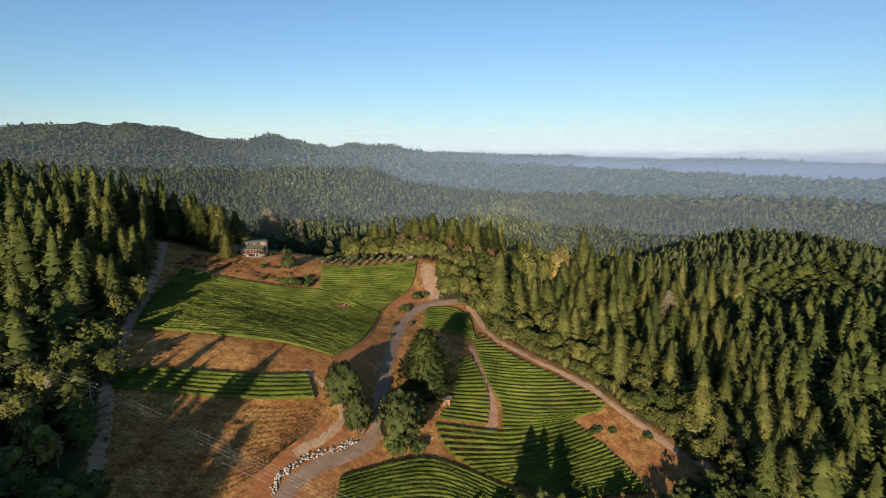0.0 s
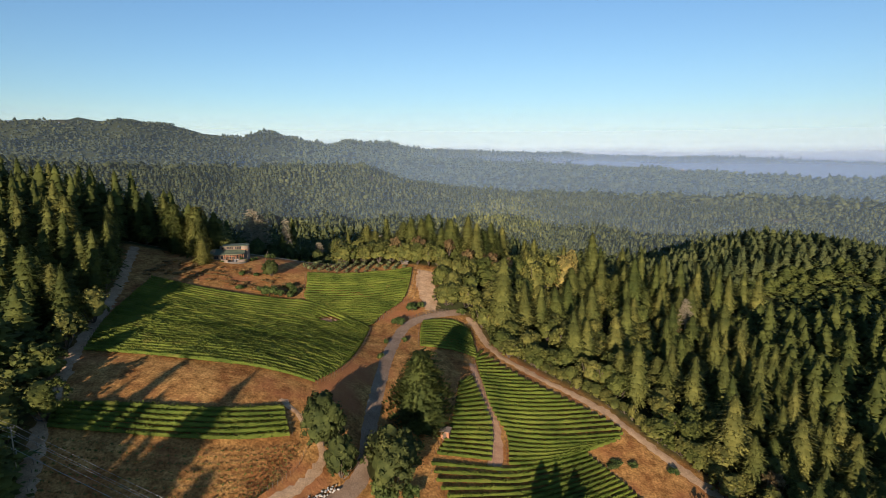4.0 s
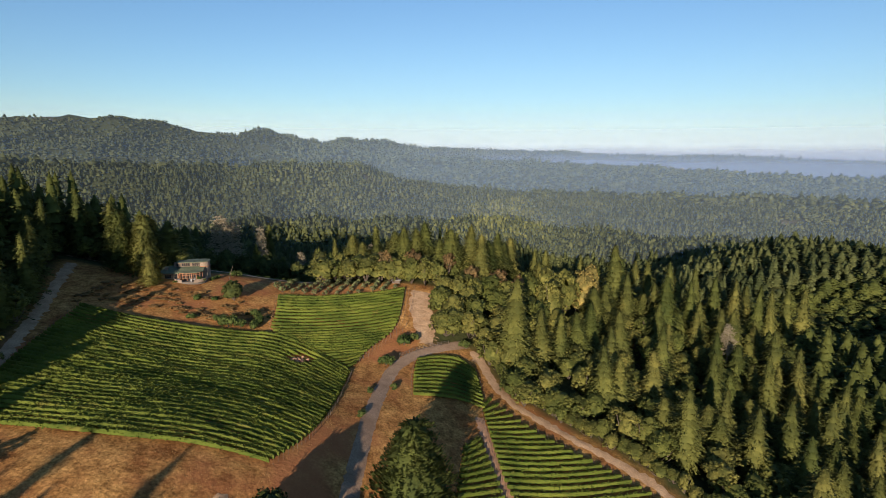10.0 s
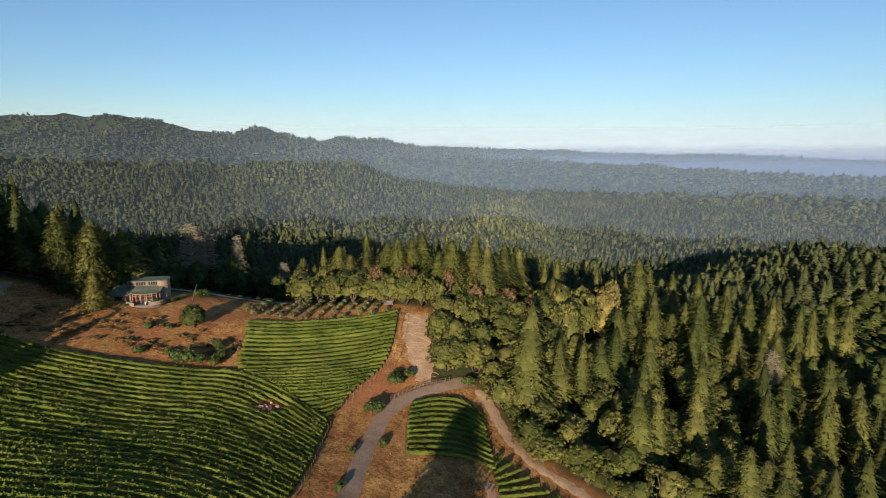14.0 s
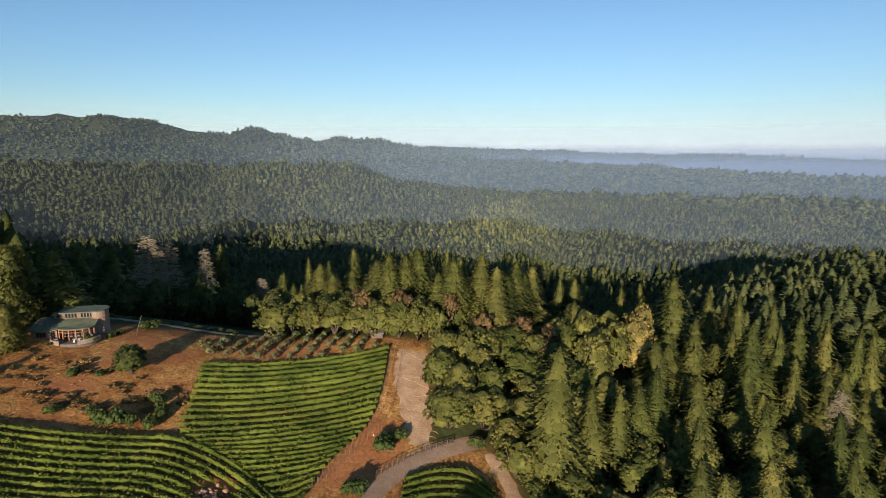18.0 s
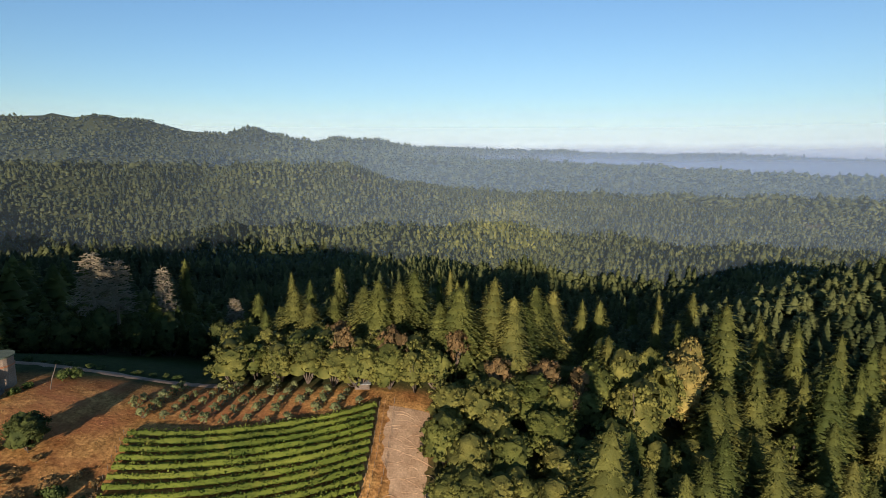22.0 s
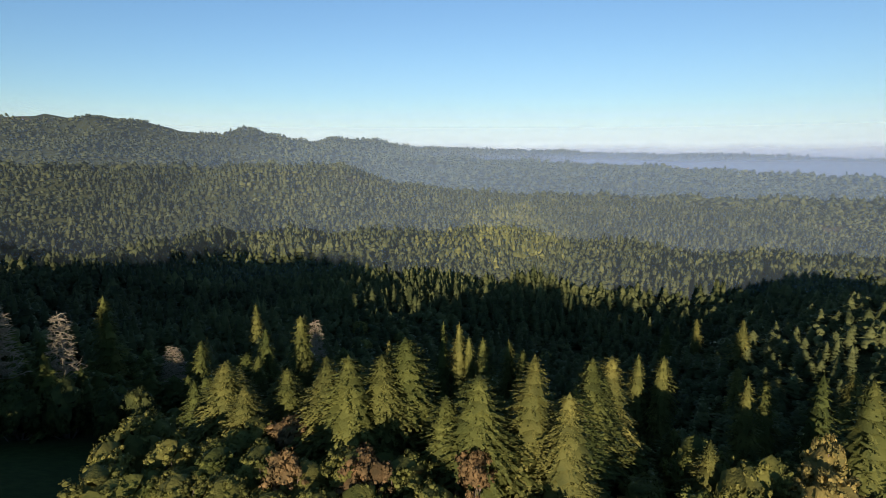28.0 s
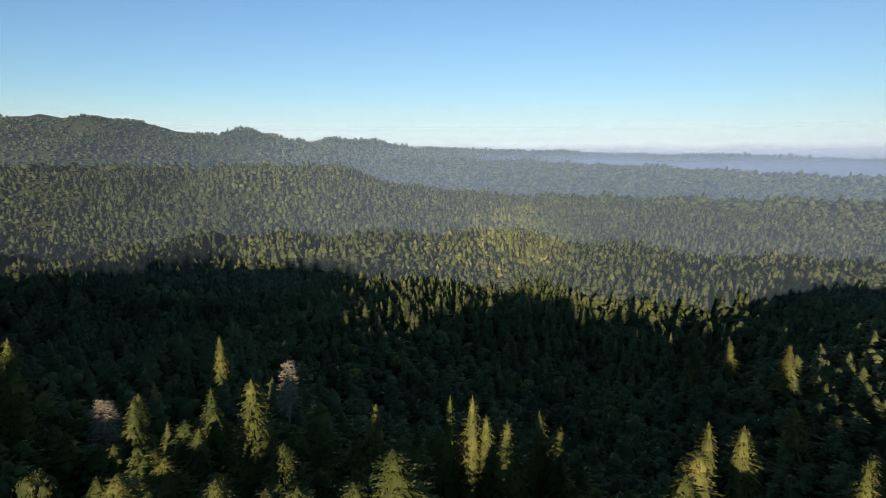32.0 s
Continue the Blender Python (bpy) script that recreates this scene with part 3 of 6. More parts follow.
MEADOW_LANE = [(-150.0, 296.0), (-112.0, 297.0), (-88.0, 297.4), (-68.0, 296.2), (-55.0, 294.6), (-44.0, 293.6)]
PAVED_ROAD = [(-39.5, 115.5), (-37.7, 125.3), (-34.7, 132.6), (-28.9, 139.6), (-22.6, 147.1), (-18.8, 155.5), (-19.6, 167.0), (-18.7, 188.1), (-17.7, 211.9), (-15.1, 231.2), (-11.8, 239.4), (-5.5, 247.4), (1.4, 252.7), (9.6, 257.9)]
WEST_TRACK = [(-73.3, 108.4), (-80.1, 123.4), (-86.7, 137.6), (-92.4, 151.3), (-99.8, 170.2), (-111.8, 208.8), (-126.8, 252.3), (-140.1, 282.9)]
EAST_TRACK = [(11.2, 254.8), (14.2, 250.1), (19.9, 232.2), (34.0, 223.0), (47.2, 215.5), (57.8, 208.4), (64.8, 198.7), (73.1, 188.6), (80.2, 181.0), (89.6, 175.9)]
UPPER_TRACK = [(-4.4, 252.1), (-5.3, 262.9), (-7.1, 271.7), (-6.4, 284.2)]
INNER_PATH = [(11.2, 218.9), (13.5, 206.1), (16.7, 193.9), (17.0, 181.2), (15.0, 174.1)]
ROCK_WALL = [(-40.5, 123.6), (-40.2, 128.0), (-38.7, 131.8), (-34.4, 137.5), (-29.4, 142.3), (-24.6, 148.3)]
ROAD_FENCE = [(-12.7, 241.2), (-8.0, 246.4), (-2.1, 251.3), (3.2, 254.9)]
OLIVE_YARD = [(-67.2, 282.3), (-56.6, 290.8), (-41.0, 292.2), (-21.3, 289.2), (-13.2, 286.0), (-21.9, 281.2), (-31.7, 277.6), (-47.0, 275.1), (-59.7, 274.7)]
BLOCKS = {
    "upper": dict(near=[(-27.4, 229.1), (-26.5, 230.4), (-25.8, 232.7)], beyond=[(-60.5, 273.7), (-46.9, 274.5), (-31.6, 277.0), (-21.7, 280.1), (-13.4, 284.3)], west=[(-27.4, 229.1), (-37.4, 238.4), (-45.9, 243.5), (-55.7, 247.3), (-56.0, 256.7), (-59.2, 273.1)], east=[(-25.8, 232.7), (-22.8, 243.6), (-15.4, 254.8), (-13.7, 270.0), (-13.4, 284.3)]),
    "slope": dict(near=[(-99.4, 176.8), (-85.6, 176.3), (-64.9, 175.1), (-52.2, 176.9), (-41.5, 177.5), (-36.1, 177.6)], beyond=[(-113.1, 243.9), (-95.2, 241.5), (-75.8, 242.1), (-60.4, 245.2), (-54.3, 246.6), (-44.6, 243.2), (-36.0, 237.6), (-26.4, 228.4)], west=[(-99.4, 176.8), (-107.4, 202.0), (-110.8, 224.4), (-113.1, 243.9)], east=[(-36.1, 177.6), (-30.6, 188.8), (-27.6, 203.1), (-26.4, 228.4)]),
    "small": dict(near=[(-7.3, 219.9), (-1.1, 222.1), (5.6, 223.9), (13.4, 222.6)], beyond=[(-6.7, 242.2), (-1.2, 246.4), (6.6, 248.8), (11.4, 244.2)], west=[(-7.3, 219.9), (-7.9, 233.9), (-6.7, 242.2)], east=[(13.4, 222.6), (12.8, 233.1), (11.4, 244.2)]),
    "east": dict(near=[(19.8, 176.3), (31.8, 181.1), (45.4, 188.4)], beyond=[(12.5, 224.3), (14.4, 230.0)], west=[(19.8, 176.3), (20.9, 187.6), (16.6, 194.0), (13.9, 208.7), (12.5, 224.3)], east=[(45.4, 188.4), (62.7, 197.9), (53.0, 205.8), (39.0, 212.9), (26.3, 219.2), (14.4, 230.0)]),
    "lower_east": dict(near=[(41.0, 154.0), (52.0, 157.3), (62.9, 159.2)], beyond=[(-2.8, 168.0), (8.4, 172.8), (19.4, 175.9), (31.9, 181.7), (44.9, 188.0)], west=[(41.0, 154.0), (24.4, 155.3), (11.0, 155.9), (0.2, 158.9), (-2.8, 168.0)], east=[(62.9, 159.2), (56.2, 175.1), (44.7, 187.4)]),
    "south": dict(near=[(-25.7, 121.4), (-12.1, 132.4), (0.9, 139.8), (13.0, 138.7), (24.1, 132.2)], beyond=[(-26.1, 134.9), (-16.1, 144.6), (-4.8, 154.2), (7.7, 155.7), (20.0, 153.4)], west=[(-25.7, 121.4), (-26.1, 134.9)], east=[(24.1, 132.2), (20.0, 153.4)]),
    "inner": dict(near=[(-1.3, 170.3), (6.6, 173.3), (14.5, 175.6)], beyond=[(6.4, 204.3), (8.6, 206.9), (10.4, 209.9)], west=[(-1.3, 170.3), (3.0, 181.6), (4.8, 193.3), (6.4, 204.3)], east=[(14.5, 175.6), (16.3, 189.6), (13.3, 199.8), (10.4, 209.9)]),
    "terrace": dict(near=[(-87.9, 143.9), (-73.1, 144.1), (-61.5, 145.1), (-47.6, 148.9), (-37.2, 155.4)], beyond=[(-91.8, 152.4), (-77.5, 154.0), (-62.0, 155.0), (-50.3, 158.9), (-40.9, 164.1)], west=[(-87.9, 143.9), (-91.8, 152.4)], east=[(-37.2, 155.4), (-40.9, 164.1)]),
    "young": dict(near=[(-71.5, 109.3), (-61.3, 112.1), (-51.2, 117.1), (-45.2, 125.8), (-40.8, 137.3)], beyond=[(-87.6, 142.0), (-72.3, 142.4), (-61.0, 143.8), (-47.1, 147.1), (-33.4, 155.5)], west=[(-71.5, 109.3), (-87.6, 142.0)], east=[(-40.8, 137.3), (-34.6, 146.0), (-33.4, 155.5)]),
}
SPUR_PATH = [(-42.4, 167.0), (-40.1, 166.0), (-35.0, 162.6), (-30.8, 159.4), (-28.7, 154.6), (-29.9, 149.3), (-33.3, 143.3), (-38.5, 136.7)]

xs = np.concatenate([-np.geomspace(4700, 215, 80), np.arange(-210, 211, 2.5), np.geomspace(215, 4700, 80)])
ys = np.concatenate([np.linspace(-900, 90, 22), np.arange(94, 330, 2.5), np.arange(332, 560, 5), np.geomspace(565, 4900, 120)])
gx, gy = np.meshgrid(xs, ys)
gz = ground_z(gx, gy)
index = np.arange(gx.size).reshape(gx.shape)
quads = np.stack([index[:-1, :-1], index[:-1, 1:], index[1:, 1:], index[1:, :-1]], -1).reshape(-1, 4)
ground_mesh = make_mesh("ground", np.stack([gx, gy, gz], -1).reshape(-1, 3), quads, GROUND, False)
ground = tagged(new("ground", ground_mesh), "dry grass hilltop falling into wooded valleys", "ground", kind="structure")


def spread_attribute(name, mask):
    """A soft-edged ground cover, kept on the vertices."""
    m = mask.astype(float)
    m[1:-1, 1:-1] = (m[1:-1, 1:-1] * 2 + m[:-2, 1:-1] + m[2:, 1:-1] + m[1:-1, :-2] + m[1:-1, 2:]) / 6
    ground_mesh.attributes.new(name, "FLOAT", "POINT").data.foreach_set("value", m.ravel().astype(np.float32))


spread_attribute("cleared", inside(gx, gy, CLEARED))
spread_attribute("lawn", inside(gx, gy, MEADOW))
# bare clearings far off: middle, half width, half depth
CLEARINGS = [(-140, 1423, 55, 22), (111, 1537, 34, 14), (212, 1618, 26, 12), (364, 1067, 18, 9), (560, 1130, 40, 15), (637, 1219, 26, 10), (760, 1301, 36, 13), (726, 3475, 50, 30), (1326, 3173, 50, 30), (-2467, 3801, 60, 30), (-2441, 4053, 40, 24)]


def in_clearing(x, y):
    return np.any([((x - a) / w) ** 2 + ((y - b) / d) ** 2 < 1 for a, b, w, d in CLEARINGS], 0)


spread_attribute("bare", in_clearing(gx, gy))


def ribbon(name, points, width, material, label, category, lift=0.09, wobble=0.25, seed=0):
    """A road or track laid on the ground, with uneven edges."""
    n = int(line_length(points) / 1.2) + 3
    p = along(points, n)
    way = np.gradient(p, axis=0)
    way /= np.linalg.norm(way, axis=1)[:, None]
    side = np.stack([way[:, 1], -way[:, 0]], 1)
    rng = np.random.default_rng(seed)
    w = np.broadcast_to(np.asarray(width, float) if np.ndim(width) == 0 else np.interp(np.linspace(0, 1, n), np.linspace(0, 1, len(width)), width), (n,))
    jit = rng.normal(size=(n, 2)) * wobble
    cols = []
    for k, s in enumerate((-0.5, -0.25, 0.0, 0.25, 0.5)):
        e = jit[:, 0] if k == 0 else jit[:, 1] if k == 4 else 0
        xy = p + side * (s * w + e)[:, None]
        cols.append(np.column_stack([xy, ground_z(xy[:, 0], xy[:, 1]) + lift - (0.12 if k in (0, 4) else 0)]))
    v = np.stack(cols, 1).reshape(-1, 3)
    i = np.arange(n - 1)[:, None] * 5 + np.arange(4)[None]
    f = np.stack([i, i + 1, i + 6, i + 5], -1).reshape(-1, 4)
    return tagged(new(name, make_mesh(name, v, f, material, False)), label, category, kind="structure")


ribbon("road", PAVED_ROAD, (3.6, 3.8, 3.8, 3.8, 3.8), GRAVEL, "grey gravel lane winding up between the vineyards", "road", 0.12, 0.12, 1)
ribbon("track_west", WEST_TRACK, 4.2, DIRT, "pale dirt track along the western wood", "track", 0.09, 0.45, 2)
ribbon("track_east", EAST_TRACK, (4.0, 3.6, 3.6, 3.8, 5.0), DIRT, "pale dirt track between vines and eastern wood", "track", 0.10, 0.4, 3)
ribbon("track_upper", UPPER_TRACK, (5.0, 8.6, 10.4, 10.0), DIRT, "pale bare dirt track climbing to the saddle", "track", 0.08, 0.5, 4)
ribbon("track_meadow", MEADOW_LANE, 2.6, GRAVEL, "narrow grey lane along the edge of the meadow", "track", 0.10, 0.2, 7)
ribbon("track_spur", SPUR_PATH, (1.6, 2.2, 2.4, 2.6), DIRT, "pale dirt path round the young vines", "track", 0.085, 0.35, 6)
ribbon("track_inner", INNER_PATH, (3.0, 3.4, 4.4, 4.8), RED_DIRT, "brown dirt path between vineyard blocks", "track", 0.09, 0.3, 5)


# ---- planting helpers ----
PLANTED = []
PROTOTYPES = {}
FORMS = {
    "fir": (lambda k: fir_shape(24, 5.4, 10 + k, 36, 9, 9, size=0.74, power=(0.82, 0.68, 0.76, 0.60, 0.9, 0.7)[k], ragged=(0.25, 0.2, 0.4, 0.2, 0.3, 0.5)[k], lean=(0, 0.02, -0.02, 0, 0.03, 0)[k]), FIR, "crown", "trunk", BARK),
    "oak": (lambda k: oak_shape(12, 4.5, 30 + k, 150, 14, 0.46, domes=3 + k % 2), OAK, "crown", "trunk", BARK),
    "crest": (lambda k: fir_shape(24, 6.0, 110 + k, 36, 12, 11, size=0.62, power=(0.85, 0.72, 0.8, 0.66)[k], ragged=0.24), FIR, "crown", "trunk", BARK),
    "broad": (lambda k: fir_shape(24, 7.6, 120 + k, 40, 16, 9, size=0.62, power=0.40, start=0.02, rise=0.9, ragged=0.12), FIR, "crown", "trunk", BARK),
    "rich": (lambda k: oak_shape(12, 5.2, 130 + k, 220, 17, 0.44, domes=4 + k % 3), OAK, "crown", "trunk", BARK),
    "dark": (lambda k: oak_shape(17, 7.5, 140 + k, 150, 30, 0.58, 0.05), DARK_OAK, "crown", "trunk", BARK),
    "tan": (lambda k: oak_shape(14, 4.2, 50 + k, 190, 22, 0.40), TAN, "crown", "trunk", BARK),
    "rust": (lambda k: oak_shape(10, 3.2, 60 + k, 60, 30, 0.36, 0.3), RUST, "crown", "trunk", BARK),
    "snag": (lambda k: snag_shape(20, 3.2, 70 + k), DEADWOOD, "crown", "trunk", DEADWOOD),
    "olive": (lambda k: oak_shape(3.4, 1.7, 80 + k, 34, 20, 0.26, 0.05), OLIVE, "crown", "trunk", BARK),
    "brush": (lambda k: bush_shape(1.0, 1.0, 95 + k, 8, 34, 0.26), BRUSH, "crown", "stem", BARK),
    "bush": (lambda k: bush_shape(2.6, 2.1, 90 + k), SCRUB, "crown", "stem", BARK),
}
SIZES = {"crest": (24, 6.0), "broad": (24, 7.6), "rich": (12, 5.2), "dark": (17, 7.5), "fir": (24, 5.4), "oak": (12, 4.5), "tan": (14, 4.2), "rust": (10, 3.2), "snag": (20, 3.2), "olive": (3.4, 1.7), "bush": (2.6, 2.1), "brush": (1.0, 1.0)}
NAMES = {"crest": "fir_tree", "broad": "fir_tree", "rich": "oak_tree", "dark": "oak_tree", "fir": "fir_tree", "oak": "oak_tree", "tan": "tan_oak_tree", "rust": "madrone_tree", "snag": "dead_tree", "olive": "olive_tree", "bush": "bush", "brush": "bush"}
VARIANTS = {"crest": 4, "broad": 1, "rich": 4, "dark": 2, "fir": 6, "oak": 4, "tan": 1, "rust": 2, "snag": 3, "olive": 3, "bush": 3, "brush": 3}
plant_rng = random.Random(5)


def plant(kind, x, y, height, radius, label, category="tree", group="", sink=0.15):
    """Sets one tree or bush of a kind on the ground, as a thing with its crown and trunk."""
    variant = plant_rng.randrange(VARIANTS[kind])
    h, r = SIZES[kind]
    z = float(ground_z(x, y)) - (sink + 0.09 * height if kind in ("oak", "rich", "dark", "tan") else sink)
    wide = radius / r
    m = Matrix.LocRotScale((x, y, z), Euler((plant_rng.uniform(-0.03, 0.03), plant_rng.uniform(-0.03, 0.03), plant_rng.uniform(0, 6.28))), (wide, wide * plant_rng.uniform(0.9, 1.1), height / h))
    key = (kind, variant)
    PLANTED.append((x, y, radius))
    if key in PROTOTYPES:
        own = PROTOTYPES[key].scale
        thing = copy_thing(PROTOTYPES[key], m @ Matrix.Diagonal((1 / own.x, 1 / own.y, 1 / own.z, 1)))
    else:
        build, leaf, crown_name, trunk_name, wood = FORMS[kind]
        crown, trunk = build(variant)
        thing = new(NAMES[kind])
        under(new(crown_name, make_mesh(crown_name, crown[0], crown[1], leaf, False, crown[2] if len(crown) > 2 else None)), thing)
        under(new(trunk_name, make_mesh(trunk_name, *trunk, wood, False)), thing)
        thing.matrix_basis = m
        PROTOTYPES[key] = thing
        thing = PROTOTYPES[key]
    tagged(thing, label, category, group)
    return thing


RIDGE_FIRS = [(3.6, 338.5, 27.5, 3.6), (0.1, 337.0, 26.6, 3.2), (6.5, 338.2, 25.0, 3.4), (9.2, 335.4, 25.0, 3.6), (15.7, 346.4, 26.9, 3.8), (17.9, 343.7, 25.0, 3.6), (-12.0, 360.7, 23.3, 3.8), (-65.6, 425.8, 26.9, 3.8), (-30.9, 348.1, 26.9, 5.4), (-43.0, 361.9, 22.9, 4.8), (-52.0, 340.0, 17.0, 4.6), (-24.0, 338.0, 18.0, 5.2)]
LONE_FIRS = [(-93.0, 380.4, 34.0, 5.0), (-65.3, 375.8, 24.0, 4.6), (-68.4, 382.7, 23.0, 4.8), (-57.4, 372.0, 19.0, 3.4)]
CREST_FIRS = [(13.1, 304.9, 25.8, 6.6), (17.3, 298.4, 24.4, 5.4), (25.5, 317.3, 25.3, 6.2), (33.0, 329.2, 26.8, 5.6), (49.9, 357.7, 33.4, 5.4), (53.9, 356.1, 34.0, 5.0), (-5.7, 315.1, 23.0, 6.8), (-9.8, 312.4, 20.4, 6.4), (-14.8, 311.0, 20.7, 7.0), (-18.6, 314.0, 19.0, 5.8), (5.0, 302.1, 22.4, 6.4), (0.6, 303.8, 17.0, 5.2), (21.5, 309.0, 21.0, 5.6), (29.5, 322.0, 22.5, 5.4), (-34.0, 316.0, 15.5, 4.8), (-39.0, 322.0, 19.5, 5.4), (-28.5, 324.0, 17.0, 4.8)]
SLOPE_FIRS = [(126.4, 520.5, 24, 5.2), (144, 522.4, 24, 5.2), (147, 482.8, 24, 5.2)]
EAST_FIRS = [(94.0, 354.8, 37, 6.0), (70.7, 345.4, 31, 5.4), (84.7, 360.6, 34, 5.6), (81.0, 322.0, 34, 8.0), (25.0, 252.5, 32, 7.6), (35.5, 258.0, 22, 6.0), (94.8, 299.1, 30, 6.4), (111.0, 310.0, 28, 5.6), (57.9, 276.2, 22, 6), (43.1, 262.9, 20, 4.8), (173.3, 378.6, 25, 5.6), (69.3, 277.2, 22, 5.6), (119.4, 435.1, 22, 5.6), (92.4, 304.3, 24, 5.4), (148.3, 413.0, 24, 5.4), (82.0, 268.0, 27, 6.4), (94.2, 251.2, 30, 6.4), (57.6, 239.9, 20, 5.6), (70.5, 245.5, 24, 6.0), (46.4, 290.1, 18, 5.4), (104.5, 272.0, 29, 6.4), (120.0, 263.0, 30, 6.4), (108.0, 232.0, 28, 6.2), (92.0, 222.0, 25, 6.0), (124.0, 236.0, 30, 6.6), (138.0, 250.0, 30, 6.4), (134.0, 283.0, 28, 6.2), (105.0, 346.0, 36, 6.2), (114.0, 341.0, 36, 6.0), (124.0, 337.0, 35, 6.4), (133.0, 335.0, 34, 6.0), (142.0, 333.0, 35, 6.4), (152.5, 332.0, 35, 6.2), (161.0, 334.0, 34, 6.0), (170.0, 337.0, 35, 6.4), (180.0, 340.0, 34, 6.2)]
WEST_FIRS = [(-163.1, 227.7, 26, 5.0), (-165.1, 244.7, 26, 5.0), (-562.1, 1173.9, 22, 5.0), (-147.5, 279.5, 24, 5.0), (-156.4, 208.6, 24, 5.0), (-125.9, 221.9, 22, 5.0), (-136.1, 218.9, 22, 5.0), (-139.5, 195.2, 22, 5.0), (-131.9, 171.4, 22, 5.0), (-122.3, 221.8, 23.7, 4.8), (-126.1, 239.2, 23.0, 4.8), (-136.1, 255.8, 23.1, 4.8), (-187.1, 300.0, 30.4, 5.2), (-196.1, 300.0, 28.0, 5.2), (-228.3, 300.0, 22.1, 5.2), (-191.6, 320.0, 27.7, 5.2), (-179.4, 320.0, 26.0, 5.2), (-225.4, 320.0, 18.3, 5.2), (-169.0, 320.0, 20.8, 5.2)]
HOUSE_FIRS = [(-120.5, 281.8, 22.8, 5.8), (-110.5, 280.4, 22.6, 5.8), (-115.0, 286.0, 19.0, 5.0), (-103.3, 268.7, 11.5, 3.4)]
SNAGS = [(-106.5, 345.4, 33.0, 7.0), (-104.0, 352.0, 31.0, 5.6), (-90.9, 357.0, 30.0, 3.8), (-77.8, 385.4, 20.1, 3.8), (-39.3, 401.9, 24.5, 3.4), (118.5, 291.0, 22, 3.6), (-96.1, 131.4, 11, 1.2), (-85.0, 116.5, 9, 1.5)]
TAN_OAKS = [(62.0, 307.0, 25, 7.6), (68.0, 315.0, 28, 4.8)]
WALL_OAKS = [(-49.3, 302.0, 12.6, 5.0), (-42.7, 298.2, 10.0, 5.0), (-36.0, 295.4, 9.6, 5.0), (-29.7, 293.2, 10.9, 5.0), (-23.6, 291.2, 9.6, 5.0), (-17.3, 290.6, 11.2, 5.0), (-11.0, 290.5, 11.5, 5.0), (-5.4, 290.5, 10.5, 5.0), (-49.7, 309.5, 13.7, 5.2), (-41.5, 305.6, 11.6, 5.2), (-33.4, 301.0, 10.6, 5.2), (-26.3, 299.1, 11.1, 5.2), (-19.3, 296.5, 10.2, 5.2), (-12.8, 296.7, 12.3, 5.2), (-6.2, 296.3, 10.9, 5.2), (-1.0, 292.6, 11.4, 5.2)]
HOLLOW_OAKS = [(45.0, 290.0, 20, 6.4), (52.0, 299.0, 21, 6.6), (45.0, 303.0, 20, 6.2), (54.0, 312.0, 19, 6.2), (44.0, 316.0, 18, 6.0), (38.0, 298.0, 17, 6.0), (37.0, 280.0, 15, 6.0)]
RIDGE_OAKS = [(-50.7, 317.4, 14, 7), (-47.2, 295.2, 11, 6.5), (-38.7, 298.7, 9, 5.2), (-35.7, 309.0, 10, 5.2), (-33.2, 312.9, 11, 5.2), (-25.1, 312.9, 11, 5.2), (-35.5, 301.1, 9, 5.2), (-35.3, 483.2, 10, 5.2), (-13.5, 309.9, 9, 5.2), (-5.3, 298.8, 9, 5.2), (-40.9, 521.4, 11, 5.2), (-18.3, 516.8, 10, 5.2), (3.9, 303.1, 9, 5.6), (12.6, 314.6, 10, 5.6), (43.6, 519.8, 9, 5.6), (62.8, 532.7, 9, 5.6), (74.7, 489.0, 10, 5.6)]
SADDLE_OAKS = [(7.1, 280.5, 13, 6.0), (12.7, 284.0, 13, 6.0), (19.5, 288.0, 13, 6.0), (26.0, 288.7, 13, 6.0), (32.6, 291.9, 11, 6.0), (5.0, 266.1, 13, 6.0), (12.7, 270.6, 12, 6.0), (21.8, 280.1, 12, 6.0), (4.8, 260.6, 11, 6.0), (10.7, 262.2, 11, 6.0), (20.3, 263.8, 11, 6.0), (27.6, 269.7, 12, 6.0), (1.8, 280.5, 11, 6.0), (0.6, 271.0, 12, 5.4), (10.4, 276.0, 12, 5.4), (2.3, 259.4, 10, 5.4), (13.5, 263.7, 11, 5.4), (23.7, 270.9, 12, 5.4), (16.7, 257.4, 10, 5.4), (22.2, 250.2, 9, 5.4), (27.4, 245.0, 10, 5.4), (36.0, 244.6, 9, 5.4), (48.4, 260.2, 11, 5.4)]
EAST_OAKS = [(25.9, 231.5, 9, 5.6), (35.4, 229.6, 10, 5.6), (48.2, 233.7, 10, 5.6), (55.0, 225.5, 11, 5.6), (62.6, 218.3, 11, 5.6), (74.5, 225.6, 11, 5.6), (76.3, 210.1, 11, 5.6), (82.0, 199.6, 11, 5.6), (86.2, 190.0, 11, 5.6), (53.0, 256.3, 12, 5.6), (67.5, 255.5, 12, 5.6), (71.9, 198.6, 9, 5), (81.5, 190.7, 9, 5), (84.3, 178.2, 9, 5), (95.5, 174.0, 11, 5), (23.0, 234.4, 10, 5), (16.8, 250.2, 10, 5)]
